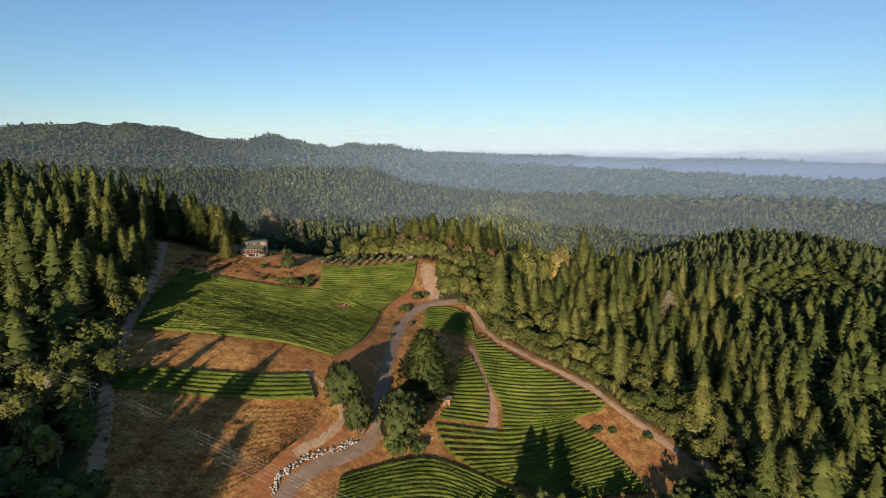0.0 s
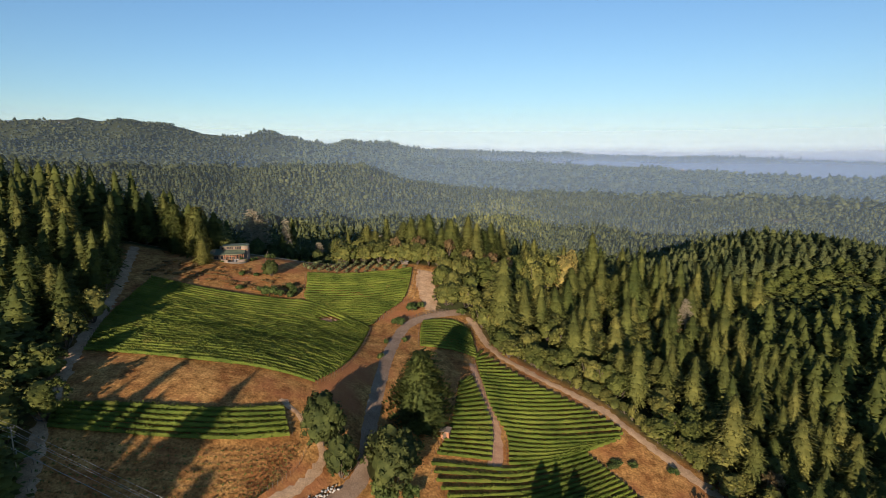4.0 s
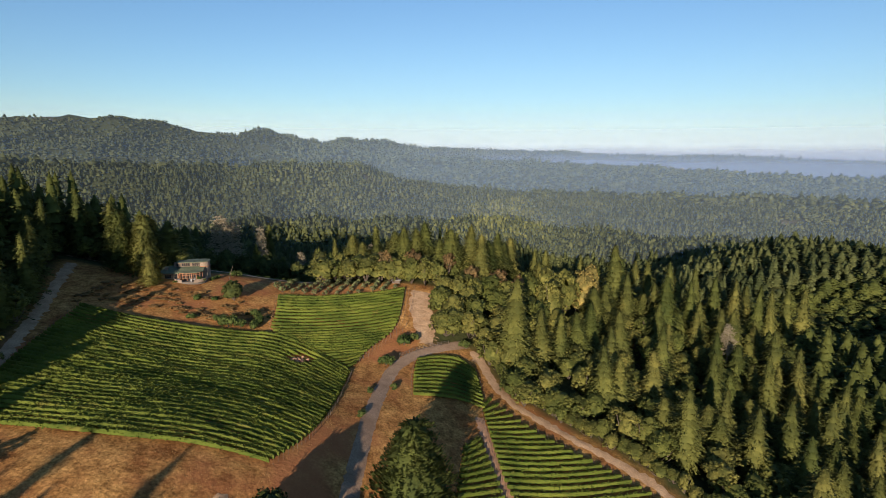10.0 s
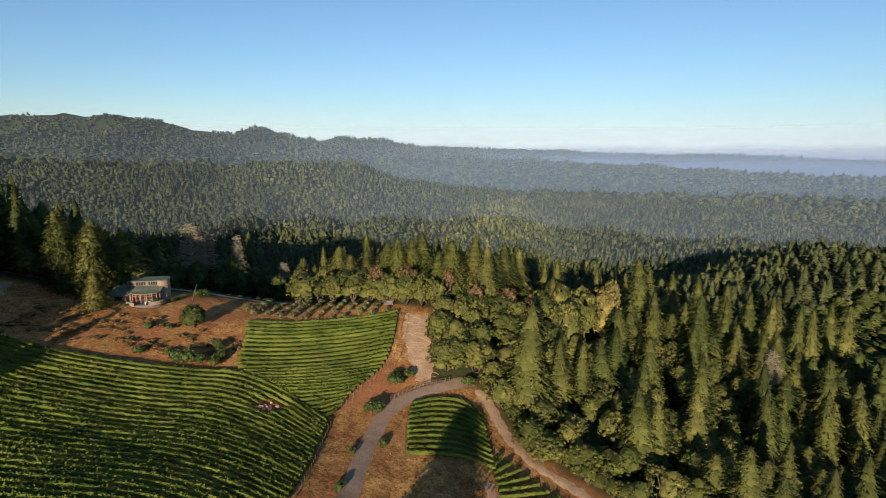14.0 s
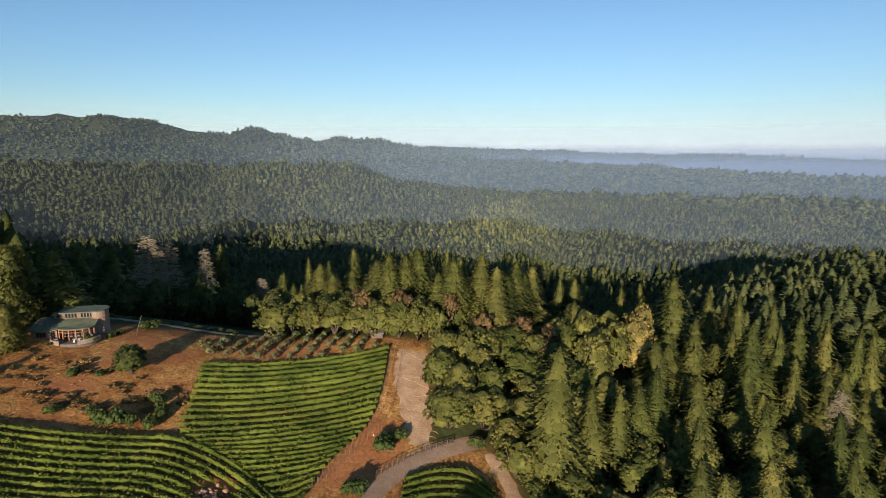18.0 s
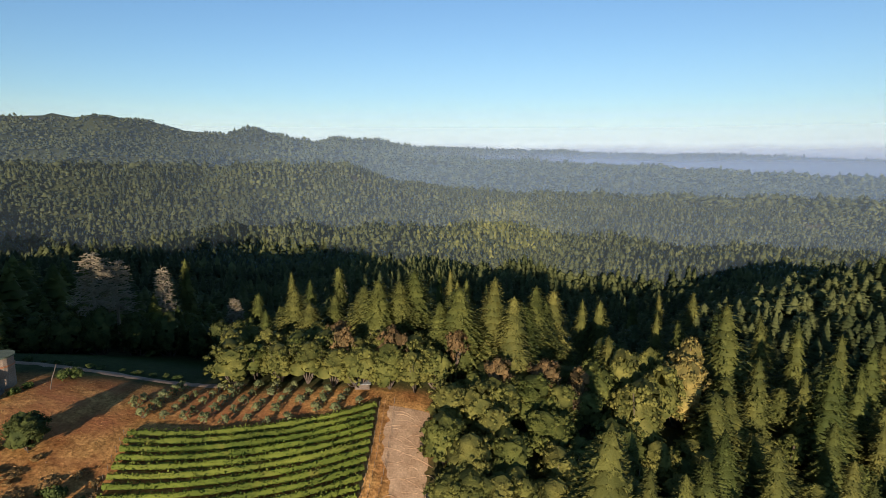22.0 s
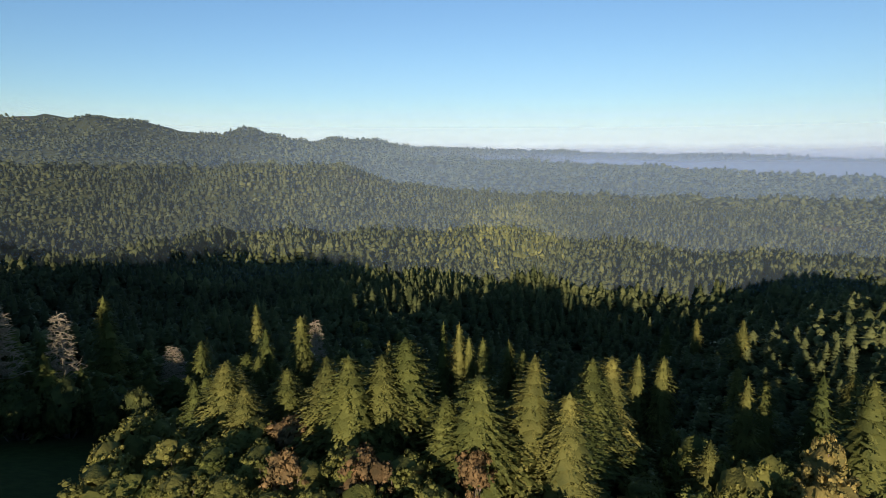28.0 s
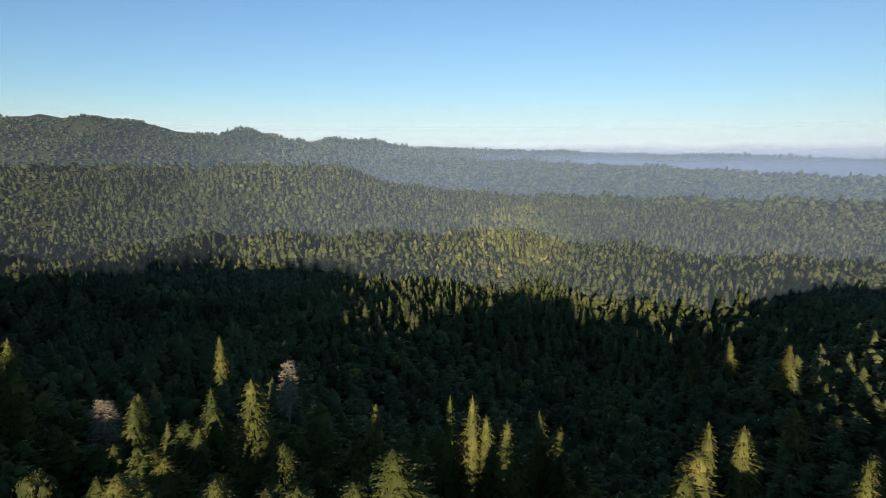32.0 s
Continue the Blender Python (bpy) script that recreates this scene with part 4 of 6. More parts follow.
WEST_OAKS = [(-91.5, 119.0, 10, 5.0), (-90.0, 108.5, 11, 5.2), (-97.5, 112.0, 12, 5.2), (-101.5, 124.5, 12, 5.2), (-104.0, 136.0, 12, 5.2), (-108.9, 198.0, 13, 5.4), (-120.9, 225.6, 13, 5.4), (-105.3, 179.0, 12, 5.4), (-99.0, 161.5, 11, 5.4), (-89.9, 146.6, 11, 5.4), (-93.3, 138.3, 10, 5.0), (-98.7, 144.2, 13, 5.4), (-97.7, 133.8, 13, 5.4), (-96.5, 124.2, 13, 5.4), (-88.4, 115.8, 12, 5.4), (-73.6, 108.4, 9, 5.4), (-77.6, 104.2, 10, 5.4), (-84.0, 104.2, 11, 5.4)]
ROAD_OAKS = [(-11.9, 155.4, 19.8, 9.6), (-29.7, 158.7, 16.7, 7.0), (-24.1, 151.5, 13.6, 4.6)]
BIG_FIR = [(-5.4, 177.8, 23.8, 8.4)]

for spots, label in ((RIDGE_FIRS, "tall olive-green fir on the wooded crest"), (CREST_FIRS, "sunlit fir with tiered boughs on the crest"),
                     (SLOPE_FIRS, "dark green fir on the shaded far slope"), (EAST_FIRS, "tall green fir in the eastern wood"),
                     (WEST_FIRS, "tall dark fir in the western wood"), (HOUSE_FIRS, "dense dark fir beside the hilltop house"), (LONE_FIRS, "slender fir standing above the dark valley")):
    for x, y, h, r in spots:
        plant("broad" if spots is HOUSE_FIRS else "crest" if spots is RIDGE_FIRS or spots is CREST_FIRS or spots is LONE_FIRS else "fir", x, y, h, r * (1.15 if spots is CREST_FIRS else 1.0), label, "fir tree", "firs of the hill")
for x, y, h, r in BIG_FIR:
    plant("broad", x, y, h, r, "broad dense evergreen standing beside the gravel lane", "fir tree")
for spots, label in ((WALL_OAKS, "tall leafy oak in the wood above the olive yard"), (RIDGE_OAKS, "rounded green oak at the edge of the saddle"), (SADDLE_OAKS, "broad sunlit oak below the saddle"), (HOLLOW_OAKS, "tall oak in the hollow below the crest"),
                     (EAST_OAKS, "leafy oak along the eastern dirt track"), (WEST_OAKS, "leafy oak along the western track"), (ROAD_OAKS, "large round dark oak beside the gravel lane")):
    for k, (x, y, h, r) in enumerate(spots):
        if spots is RIDGE_OAKS and k in (5, 8):
            plant("rust", x, y, h, r * 0.85, "sparse reddish-brown madrone with bare limbs", "madrone")
        else:
            plant("dark" if spots is ROAD_OAKS else "rich" if spots is WALL_OAKS or spots is RIDGE_OAKS or spots is SADDLE_OAKS or spots is HOLLOW_OAKS else "oak", x, y, h, r, label, "oak tree", "oaks of the hill")
for x, y, h, r in TAN_OAKS:
    plant("tan", x, y, h, r, "golden-tan oak in flower among dark firs", "oak tree")
MADRONES = [(-10.8, 294.0, 14.0, 3.8), (-22.0, 295.5, 13.0, 3.4), (4.0, 297.0, 14.0, 3.4), (24.5, 294.0, 15.0, 4.4), (33.0, 297.0, 14.0, 3.8), (29.0, 289.0, 14.0, 3.6), (13.0, 289.5, 14.5, 3.4)]
for x, y, h, r in MADRONES:
    plant("rust", x, y, h, r, "sparse reddish-brown madrone with bare limbs", "madrone")
for x, y, h, r in SNAGS:
    plant("snag", x, y, h, r, "bare grey dead conifer with broken boughs", "dead tree")


# ---- vineyard blocks: rows between four bounding lines ----
ROWS_IN = {"upper": 26, "slope": 33, "small": 11, "east": 28, "lower_east": 22, "south": 11, "inner": 18, "terrace": 6, "young": 15}
VINE_LABELS = {"upper": "leafy green vine row on the upper slope", "slope": "dark green vine row across the long western slope", "small": "short trained vine row beside the lane",
               "east": "neat green vine row on the eastern slope", "lower_east": "green vine row in long tree shadows", "south": "bright green vine row beside the gravel lane",
               "inner": "thick leafy vine row beside the brown path", "terrace": "leafy vine row on the dry terrace", "young": "sparse young vine row on dry ground"}


def block_row(block, v, n=60):
    """The line of one row across a block, v from its near to its far side."""
    near, beyond, west, east = (along(block[k], n) for k in ("near", "beyond", "west", "east"))
    s = np.linspace(0, 1, n)[:, None]
    wv, ev = (np.array([np.interp(v, np.linspace(0, 1, n), e[:, k]) for k in (0, 1)]) for e in (west, east))
    flat = (1 - s) * ((1 - v) * near[0] + v * beyond[0]) + s * ((1 - v) * near[-1] + v * beyond[-1])
    return (1 - v) * near + v * beyond + (1 - s) * wv + s * ev - flat


def post(name, x, y, height, radius, material, parent, lean=0.0):
    z = float(ground_z(x, y))
    v, f = tube([(x, y, z - 0.3), (x + lean * 0.5, y, z + height * 0.5), (x + lean, y, z + height)], [radius, radius, radius * 0.9], 5)
    return under(new(name, make_mesh(name, v, f, material)), parent)


def vine_row(line, seed, label, young=False):
    """One trellised row: a leafy canopy over its vines, with a post at either end."""
    rng = np.random.default_rng(seed)
    long = line_length(line)
    n = max(4, int(long / 0.8))
    p = along(line, n)
    z = ground_z(p[:, 0], p[:, 1])
    way = np.gradient(p, axis=0)
    way /= np.linalg.norm(way, axis=1)[:, None] + 1e-9
    side = np.stack([way[:, 1], -way[:, 0]], 1)
    thing = new("vine_row")
    vigour = 0.80 + 0.20 * value_noise(p[:, 0] / 5 + seed, p[:, 1] / 5, 7) + 0.16 * value_noise(p[:, 0] / 17, p[:, 1] / 17, 8)
    vigour = np.clip(vigour, 0.15, 1.15) * (0.4 if young else 1.0)
    vigour = vigour * smooth(2.0, 4.2, np.hypot((p[:, 0] + 42.2) * 0.75, p[:, 1] - 232.3)) + 0.02
    pieces = []
    if not young:
        ring = np.array([(-0.38, 0.4), (-0.56, 0.9), (-0.30, 1.4), (0.30, 1.4), (0.56, 0.9), (0.38, 0.4)])
        jit = rng.uniform(0.75, 1.2, (n, 6, 1))
        xy = p[:, None] + side[:, None] * (ring[None, :, :1] * jit * vigour[:, None, None])
        zz = z[:, None] + 0.5 + (ring[None, :, 1] - 0.5) * jit[..., 0] * vigour[:, None]
        v = np.concatenate([xy, zz[..., None]], -1).reshape(-1, 3)
        i = np.arange(n - 1)[:, None] * 6 + np.arange(6)[None]
        j = np.arange(n - 1)[:, None] * 6 + (np.arange(6)[None] + 1) % 6
        f = np.concatenate([np.stack([i, j, j + 6], -1).reshape(-1, 3), np.stack([i, j + 6, i + 6], -1).reshape(-1, 3)])
        out = unit(np.concatenate([side[:, None] * np.sign(ring[None, :, :1]) + np.zeros((n, 6, 1)), np.broadcast_to((ring[None, :, 1:] - 0.55) * 1.1, (n, 6, 1))], -1).reshape(-1, 3))
        pieces.append((v, f, out))
    m = int(long * (9 if young else 28))
    s = rng.uniform(0, n - 1, m)
    k = s.astype(int)
    if young:
        k = (k // 2) * 2
        s = np.clip(k + rng.normal(0, 0.35, m), 0, n - 1)
    at = np.stack([np.interp(s, np.arange(n), p[:, c]) for c in (0, 1)], 1)
    g = vigour[k]
    off = rng.normal(0, 0.46, m) * g
    up = 0.45 + rng.uniform(0.0, 1.28, m) * g
    b = np.column_stack([at + side[k] * off[:, None], np.interp(s, np.arange(n), z) + up])
    d = unit(rng.normal(size=(m, 3)) + np.column_stack([side[k] * np.sign(off)[:, None] * 1.2, np.full(m, 0.1)]))
    e = unit(np.cross(d, rng.normal(size=(m, 3))))
    l = rng.uniform(0.26, 0.54, m) * (0.7 if young else 1.0)
    lit = unit(np.column_stack([side[k] * np.sign(off)[:, None] * 0.8, np.full(m, 0.6)]) + rng.normal(size=(m, 3)) * 0.4)
    pieces.append((*kites(b - d * 0.2, d, e, l, l * 0.8, 0.04), np.repeat(lit, 4, 0)))
    v, f, out = joined_soft(pieces)
    under(new("canopy", make_mesh("canopy", v, f, YOUNG if young else VINE, False, out)), thing)
    for end, lean in ((0, -0.12), (-1, 0.12)):
        out = way[end] * (-0.7 if end == 0 else 0.7)
        post("post", p[end, 0] + out[0], p[end, 1] + out[1], 1.35, 0.04, POSTWOOD, thing, lean)
    return tagged(thing, label, "vine row", "vineyard rows")


seed = 100
for block_name, block in BLOCKS.items():
    rows = ROWS_IN[block_name]
    for r in range(rows):
        seed += 1
        line = block_row(block, (r + 0.5) / rows)
        if line_length(line) > 4:
            vine_row(line, seed, VINE_LABELS[block_name], block_name == "young")

# bare stakes at the eastern ends of the upper rows, where the vines give out
for r in range(26):
    line = block_row(BLOCKS["upper"], (r + 0.5) / 26)
    end, back = line[-1], line[-3]
    way = (end - back) / np.linalg.norm(end - back)
    stakes = new("trellis_stakes")
    for k in (2.0, 4.2):
        q = end + way * k
        post("stake", q[0], q[1], 1.5, 0.045, POSTWOOD, stakes, 0.1)
    tagged(stakes, "bare wooden trellis stakes at the row end", "stake", "trellis stakes")

# ---- olive yard on the saddle ----
olive_rng = random.Random(11)
for i in range(14):
    for j in range(6):
        x, y = -68 + 4.1 * i + 0.66 * j + olive_rng.uniform(-0.25, 0.25), 274.5 + 3.3 * j + olive_rng.uniform(-0.4, 0.4)
        if inside(x, y, OLIVE_YARD) and not (i > 8 and olive_rng.random() < 0.3):
            size = olive_rng.uniform(0.75, 1.1) * (1.2 if i < 3 else 1.0)
            plant("olive", x, y, 2.5 * size, 1.3 * size, "small grey-green olive tree on bare tan ground", "olive tree", "olive orchard")

# ---- scrub on the house bank and along the lane ----
BUSHES = [(-68.5, 246.8, 4.6, 3.5), (-64.9, 247.6, 3.4, 2.2), (-62.4, 255.4, 3.2, 2.1), (-59.8, 251.6, 3.4, 2.2), (-60.6, 247.9, 3.2, 1.9), (-73.2, 249.0, 2.2, 1.5), (-84.0, 261.0, 2.2, 1.8), (-80.5, 247.5, 2.0, 1.6),
          (-78.5, 262.5, 1.8, 1.5), (-11.6, 249.0, 4.0, 3.2), (-8.8, 252.4, 3.0, 2.4), (-16.4, 235.4, 3.8, 2.9), (8.6, 255.4, 3.2, 2.4), (-13.7, 150.6, 5.0, 4.6), (-7.2, 155.2, 3.4, 2.8),
          (52.6, 184.4, 1.8, 3.0), (58.8, 185.2, 1.6, 1.8), (71.0, 184.5, 2.2, 1.8), (75.5, 161.5, 5.0, 4.0), (-20.0, 205.0, 1.8, 1.5), (-13.0, 222.6, 1.8, 1.5), (-80.6, 290.2, 2.6, 2.6), (-19.4, 217.8, 1.7, 1.2)]
for k, (x, y, h, r) in enumerate(BUSHES):
    plant("bush", x, y, h, r, "dense green scrub bush on dry grass", "bush", "scrub bushes", 0.1)
plant("dark", -73.0, 265.6, 8.8, 4.0, "compact bright green tree on the dry house bank", "tree")
tuft_rng = random.Random(3)
for k in range(10):
    x, y = tuft_rng.uniform(-112, -58), tuft_rng.uniform(246, 268)
    if y > 246 + 0.1 * (x + 112):
        plant("bush", x, y, tuft_rng.uniform(0.5, 1.0), tuft_rng.uniform(0.5, 0.9), "low dry shrub on the house bank", "bush", "scrub bushes", 0.05)

lane_rng = random.Random(41)
for k in range(13):
    x = -104 + 3.6 * k + lane_rng.uniform(-1, 1)
    plant("bush", x, 299.6 + lane_rng.uniform(-0.4, 0.6), lane_rng.uniform(0.5, 1.2), lane_rng.uniform(0.7, 1.5), "low green shrub beside the meadow lane", "bush", "lane shrubs", 0.05)

# ---- woods: single trees near the flight, joined woods further off ----
wood_rng = random.Random(21)
brush_rng = random.Random(17)
for k in range(120):
    x, y = brush_rng.uniform(-118, -56), brush_rng.uniform(243, 272)
    if 246 + 0.1 * (x + 112) < y < 268 - 0.12 * (x + 90) and abs(x + 68) + abs(y - 266) > 5:
        plant("brush", x, y, brush_rng.uniform(0.5, 1.0), brush_rng.uniform(1.0, 2.6), "low dry brown brush on the house bank", "bush", "dry brush", 0.05)
edge_rng = random.Random(19)
rim = along(EAST_TRACK, int(line_length(EAST_TRACK) / 3.0))
for (x, y), (dx, dy) in zip(rim, np.gradient(rim, axis=0)):
    s = 1 / math.hypot(dx, dy)
    s = s if dy > 0 else -s
    gap = edge_rng.uniform(4.4, 6.6)
    qx, qy = x + dy * s * gap, y - dx * s * gap
    if qy > 150 and not (inside(qx, qy, CLEARED) and gap > 5.4):
        plant("oak", qx, qy, edge_rng.uniform(4.5, 8.0), edge_rng.uniform(2.6, 3.8), "leafy oak along the eastern dirt track", "oak tree", "oaks of the hill")


def near_polygon(x, y, corners, gap):
    return inside(x, y, corners) | np.any([inside(x + gap * math.cos(a), y + gap * math.sin(a), corners) for a in np.arange(8) * 0.785], 0)


# unseen firs added south of the vines to throw long shade over them
shade_rng = random.Random(61)
for k in range(26):
    plant("fir", shade_rng.uniform(-110, -76), shade_rng.uniform(-12, 46), shade_rng.uniform(28, 37), shade_rng.uniform(5.6, 7.4), "tall unseen fir added in the south to cast shade", "fir tree", "firs of the hill")
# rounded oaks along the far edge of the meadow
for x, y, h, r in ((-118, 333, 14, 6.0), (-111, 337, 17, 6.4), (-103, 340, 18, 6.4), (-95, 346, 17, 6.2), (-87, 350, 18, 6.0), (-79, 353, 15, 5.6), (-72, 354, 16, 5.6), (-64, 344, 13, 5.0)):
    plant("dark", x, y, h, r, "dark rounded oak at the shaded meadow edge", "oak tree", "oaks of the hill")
crest_rng = random.Random(29)
for k in range(60):
    x, y = crest_rng.uniform(-46, 64), crest_rng.uniform(316, 346)
    if all((x - a) ** 2 + (y - b) ** 2 > 30 for a, b, r in PLANTED):
        plant("crest", x, y, crest_rng.uniform(12, 15), crest_rng.uniform(5.0, 6.4), "sunlit fir with tiered boughs on the crest", "fir tree", "firs of the hill")
STEP = 8.0
wi, wj = np.meshgrid(np.arange(70), np.arange(52))
jitter = np.random.default_rng(22).uniform(-2.6, 2.6, (2, *wi.shape))
wx = -280 + STEP * (wi + 0.5 * (wj % 2)) + jitter[0]
wy = 30 + STEP * 0.9 * wj + jitter[1]
free = ~near_polygon(wx, wy, CLEARED, 3.2) & ~near_polygon(wx, wy, MEADOW, 4.0)
# south of the vines only the western wood and a few unseen shade-casting trees stand
south = (wy < 122) & (wx > -66) & (wx < 78) & ~((wy < 73) & ((wx < -74) | (wx > 18)))
free &= ~south & (wx < 0.86 * wy + 34) & (wx > -0.86 * wy - 90)
for a, b, r in PLANTED:
    free &= (wx - a) ** 2 + (wy - b) ** 2 > (1.8 + 0.6 * r) ** 2
edges = near_polygon(wx, wy, CLEARED, 14.0)
patches = value_noise(wx / 30, wy / 30, 4)
near_firs = near_oaks = 0
rest = []
nearness = np.argsort(np.hypot(wx[free] - 15, (wy[free] - 290) * 1.2))
for x, y, edge, patch in zip(*(a[free][nearness] for a in (wx, wy, edges, patches))):
    if 36 < x < 74 and y > 322 and wood_rng.random() < 0.4:
        continue
    leafy = 0.78 if edge else (0.97 if (x < 42 and 262 < y < 324 and x > -62) else 0.62 if 0 < x < 115 and y < 300 else 0.42 if x > 0 and y < 300 else 0.25 if x > 0 else 0.32)
    leafy += 0.2 if patch > 0.45 else 0
    close = (-60 < x < 150 and 120 < y < 372) or (-150 < x <= -60 and 110 < y < 300)
    low = (1.8 if 36 < x < 74 else 1.0) * smooth(318, 350, y) if x < 60 else 1.7 * smooth(290, 350, y)
    crest_zone = -48 < x < 66 and 313 < y < 352
    if crest_zone or wood_rng.random() < leafy:
        h, r = wood_rng.uniform(9.5, 14.5), wood_rng.uniform(4.4, 6.2)
        h *= (0.6 if crest_zone else 1.0) * (0.82 if edge else 1.0) * (1 - 0.25 * low) * (0.68 if x < 42 and 284 < y < 324 and x > -62 and not crest_zone else 1.0)
        if close and near_oaks < 170:
            near_oaks += 1
            if wood_rng.random() < 0.035:
                plant("rust", x, y, h, r * 0.8, "sparse reddish-brown madrone with bare limbs", "madrone")
            else:
                plant("rich" if 255 < y < 330 and x < 60 else "oak", x, y, h, r, "leafy green oak at the wood's edge", "oak tree", "oaks of the hill")
        else:
            rest.append((x, y, h, r, 1))
    else:
        h, r = wood_rng.uniform(15, 27), wood_rng.uniform(4.6, 6.8)
        # unseen southern firs made extra tall so their shade reaches the vines
        h = (h * 0.68 if x < -98 and 60 < y < 190 else h * 0.7 + 13 if x < -134 and y > 190 else h * 0.3 + 29 if -112 < x < -72 and y < 72 else h * 0.62 + 2 if x < -60 and y < 150 else h) * (1 - 0.32 * low) * (0.78 if x > 85 and y > 335 else 1.0)
        if close and near_firs < 190:
            near_firs += 1
            plant("fir", x, y, h, r, "tall green fir in the hill's mixed wood", "fir tree", "firs of the hill")
        else:
            rest.append((x, y, h * wood_rng.uniform(0.8, 1.15), r * 1.2, 0))


def spread(template, spots, seed):
    """One joined mesh of a template set on many spots of x, y, height scale, width scale."""
    v, f, soft = template
    rng = np.random.default_rng(seed)
    s = np.asarray(spots, float)
    a = rng.uniform(0, 6.283, len(s))

    def turned(w):
        return w[None, :, 0] * np.cos(a)[:, None] - w[None, :, 1] * np.sin(a)[:, None], w[None, :, 0] * np.sin(a)[:, None] + w[None, :, 1] * np.cos(a)[:, None]
    x, y = turned(v)
    z = ground_z(s[:, 0], s[:, 1])[:, None] - 0.3 + v[None, :, 2] * s[:, 2:3]
    out = np.stack([s[:, :1] + x * s[:, 3:4], s[:, 1:2] + y * s[:, 3:4], z], -1).reshape(-1, 3)
    nx, ny = turned(soft)
    normals = np.stack([nx, ny, np.broadcast_to(soft[None, :, 2], nx.shape)], -1).reshape(-1, 3)
    faces = (np.arange(len(s))[:, None, None] * len(v) + f[None]).reshape(-1, 3)
    return out, faces, normals


def rough_fir(seed, tiers, points, power=0.62):
    """A far conifer: ragged stacked skirts of boughs, one unit high and wide in scale."""
    rng = np.random.default_rng(seed)
    vs, fs = [], []
    for i in range(tiers):
        low, top = 0.06 + 0.88 * i / tiers, min(1.0, 0.08 + 0.88 * (i + 1.7) / tiers)
        n = len(vs)
        r = (1 - low) ** power * 0.95
        vs.append((rng.uniform(-0.08, 0.08), rng.uniform(-0.08, 0.08), top))
        for k in range(points):
            a = 6.283 * (k + rng.uniform(-0.2, 0.2)) / points + i
            q = r * (rng.uniform(0.9, 1.2) if k % 2 else rng.uniform(0.6, 0.85))
            vs.append((q * math.cos(a), q * math.sin(a), low + rng.uniform(-0.03, 0.03)))
        fs += [(n, n + 1 + k, n + 1 + (k + 1) % points) for k in range(points)]
    v = np.array(vs)
    return v, np.array(fs), cone_normals(v, 1.0, 1.0, rng, 0.35, 0.22)


def rough_oak(seed, clumps):
    """A far broadleaf tree: a few uneven lumps."""
    rng = np.random.default_rng(seed)
    a = unit(rng.normal(size=(clumps, 3)))
    c = np.column_stack([a[:, :2] * (0.62 if clumps > 1 else 0.1), 0.58 + 0.2 * a[:, 2]])
    v, f = clump_cores(c, rng.uniform(0.42, 0.62, clumps) * (0.66 if clumps > 3 else 1.2), rng, 0.62)
    v = np.maximum(v, [-2, -2, 0.0])
    out = unit((v - [0, 0, 0.45]) * [1, 1, 1.6])
    return v, f, unit(out * 0.5 + unit(v - np.repeat(c, len(v) // clumps, 0)) * 0.5 + rng.normal(size=v.shape) * 0.12)


def scaled(shape, h, r):
    v, f, soft = shape
    return v / np.array([r, r, h]), f, soft


# second rank of single-looking trees: joined, finely cut
fine_firs = [scaled(fir_shape(22, 5.0, 200 + k, 13, 5, 2, size=1.75, power=(0.8, 0.65, 0.72)[k], tiers=8, points=10)[0], 22, 5.0) for k in range(3)]
fine_oaks = [scaled(oak_shape(11, 4.8, 210 + k, 18, 5, 1.0)[0], 11, 4.8) for k in range(2)]
woods = []
for kind, shapes in ((0, fine_firs), (1, fine_oaks)):
    for k, shape in enumerate(shapes):
        spots = [(x, y, h, r) for n, (x, y, h, r, w) in enumerate(rest) if w == kind and n % len(shapes) == k]
        if spots:
            woods.append(spread(shape, spots, 300 + k))
tagged(new("hill_woods", make_mesh("hill_woods", *joined_soft(woods)[:2], FIR, False, joined_soft(woods)[2])), "dense mixed wood of firs and oaks over the hill", "forest", kind="stuff")


def scatter(rmin, rmax, spacing, seed, half=58):
    """Uneven spots over the far slopes, as rings round the hill."""
    rng = np.random.default_rng(seed)
    out = []
    r = rmin
    while r < rmax:
        s = spacing(r)
        a0 = radians(half)
        n = max(2, int(2 * a0 * r / s))
        a = np.linspace(-a0, a0, n) + rng.uniform(-0.45, 0.45, n) * s / r
        rr = r + rng.uniform(-0.45, 0.45, n) * s
        out.append(np.column_stack([rr * np.sin(a), rr * np.cos(a)]))
        r += s * 0.85
    return np.concatenate(out)


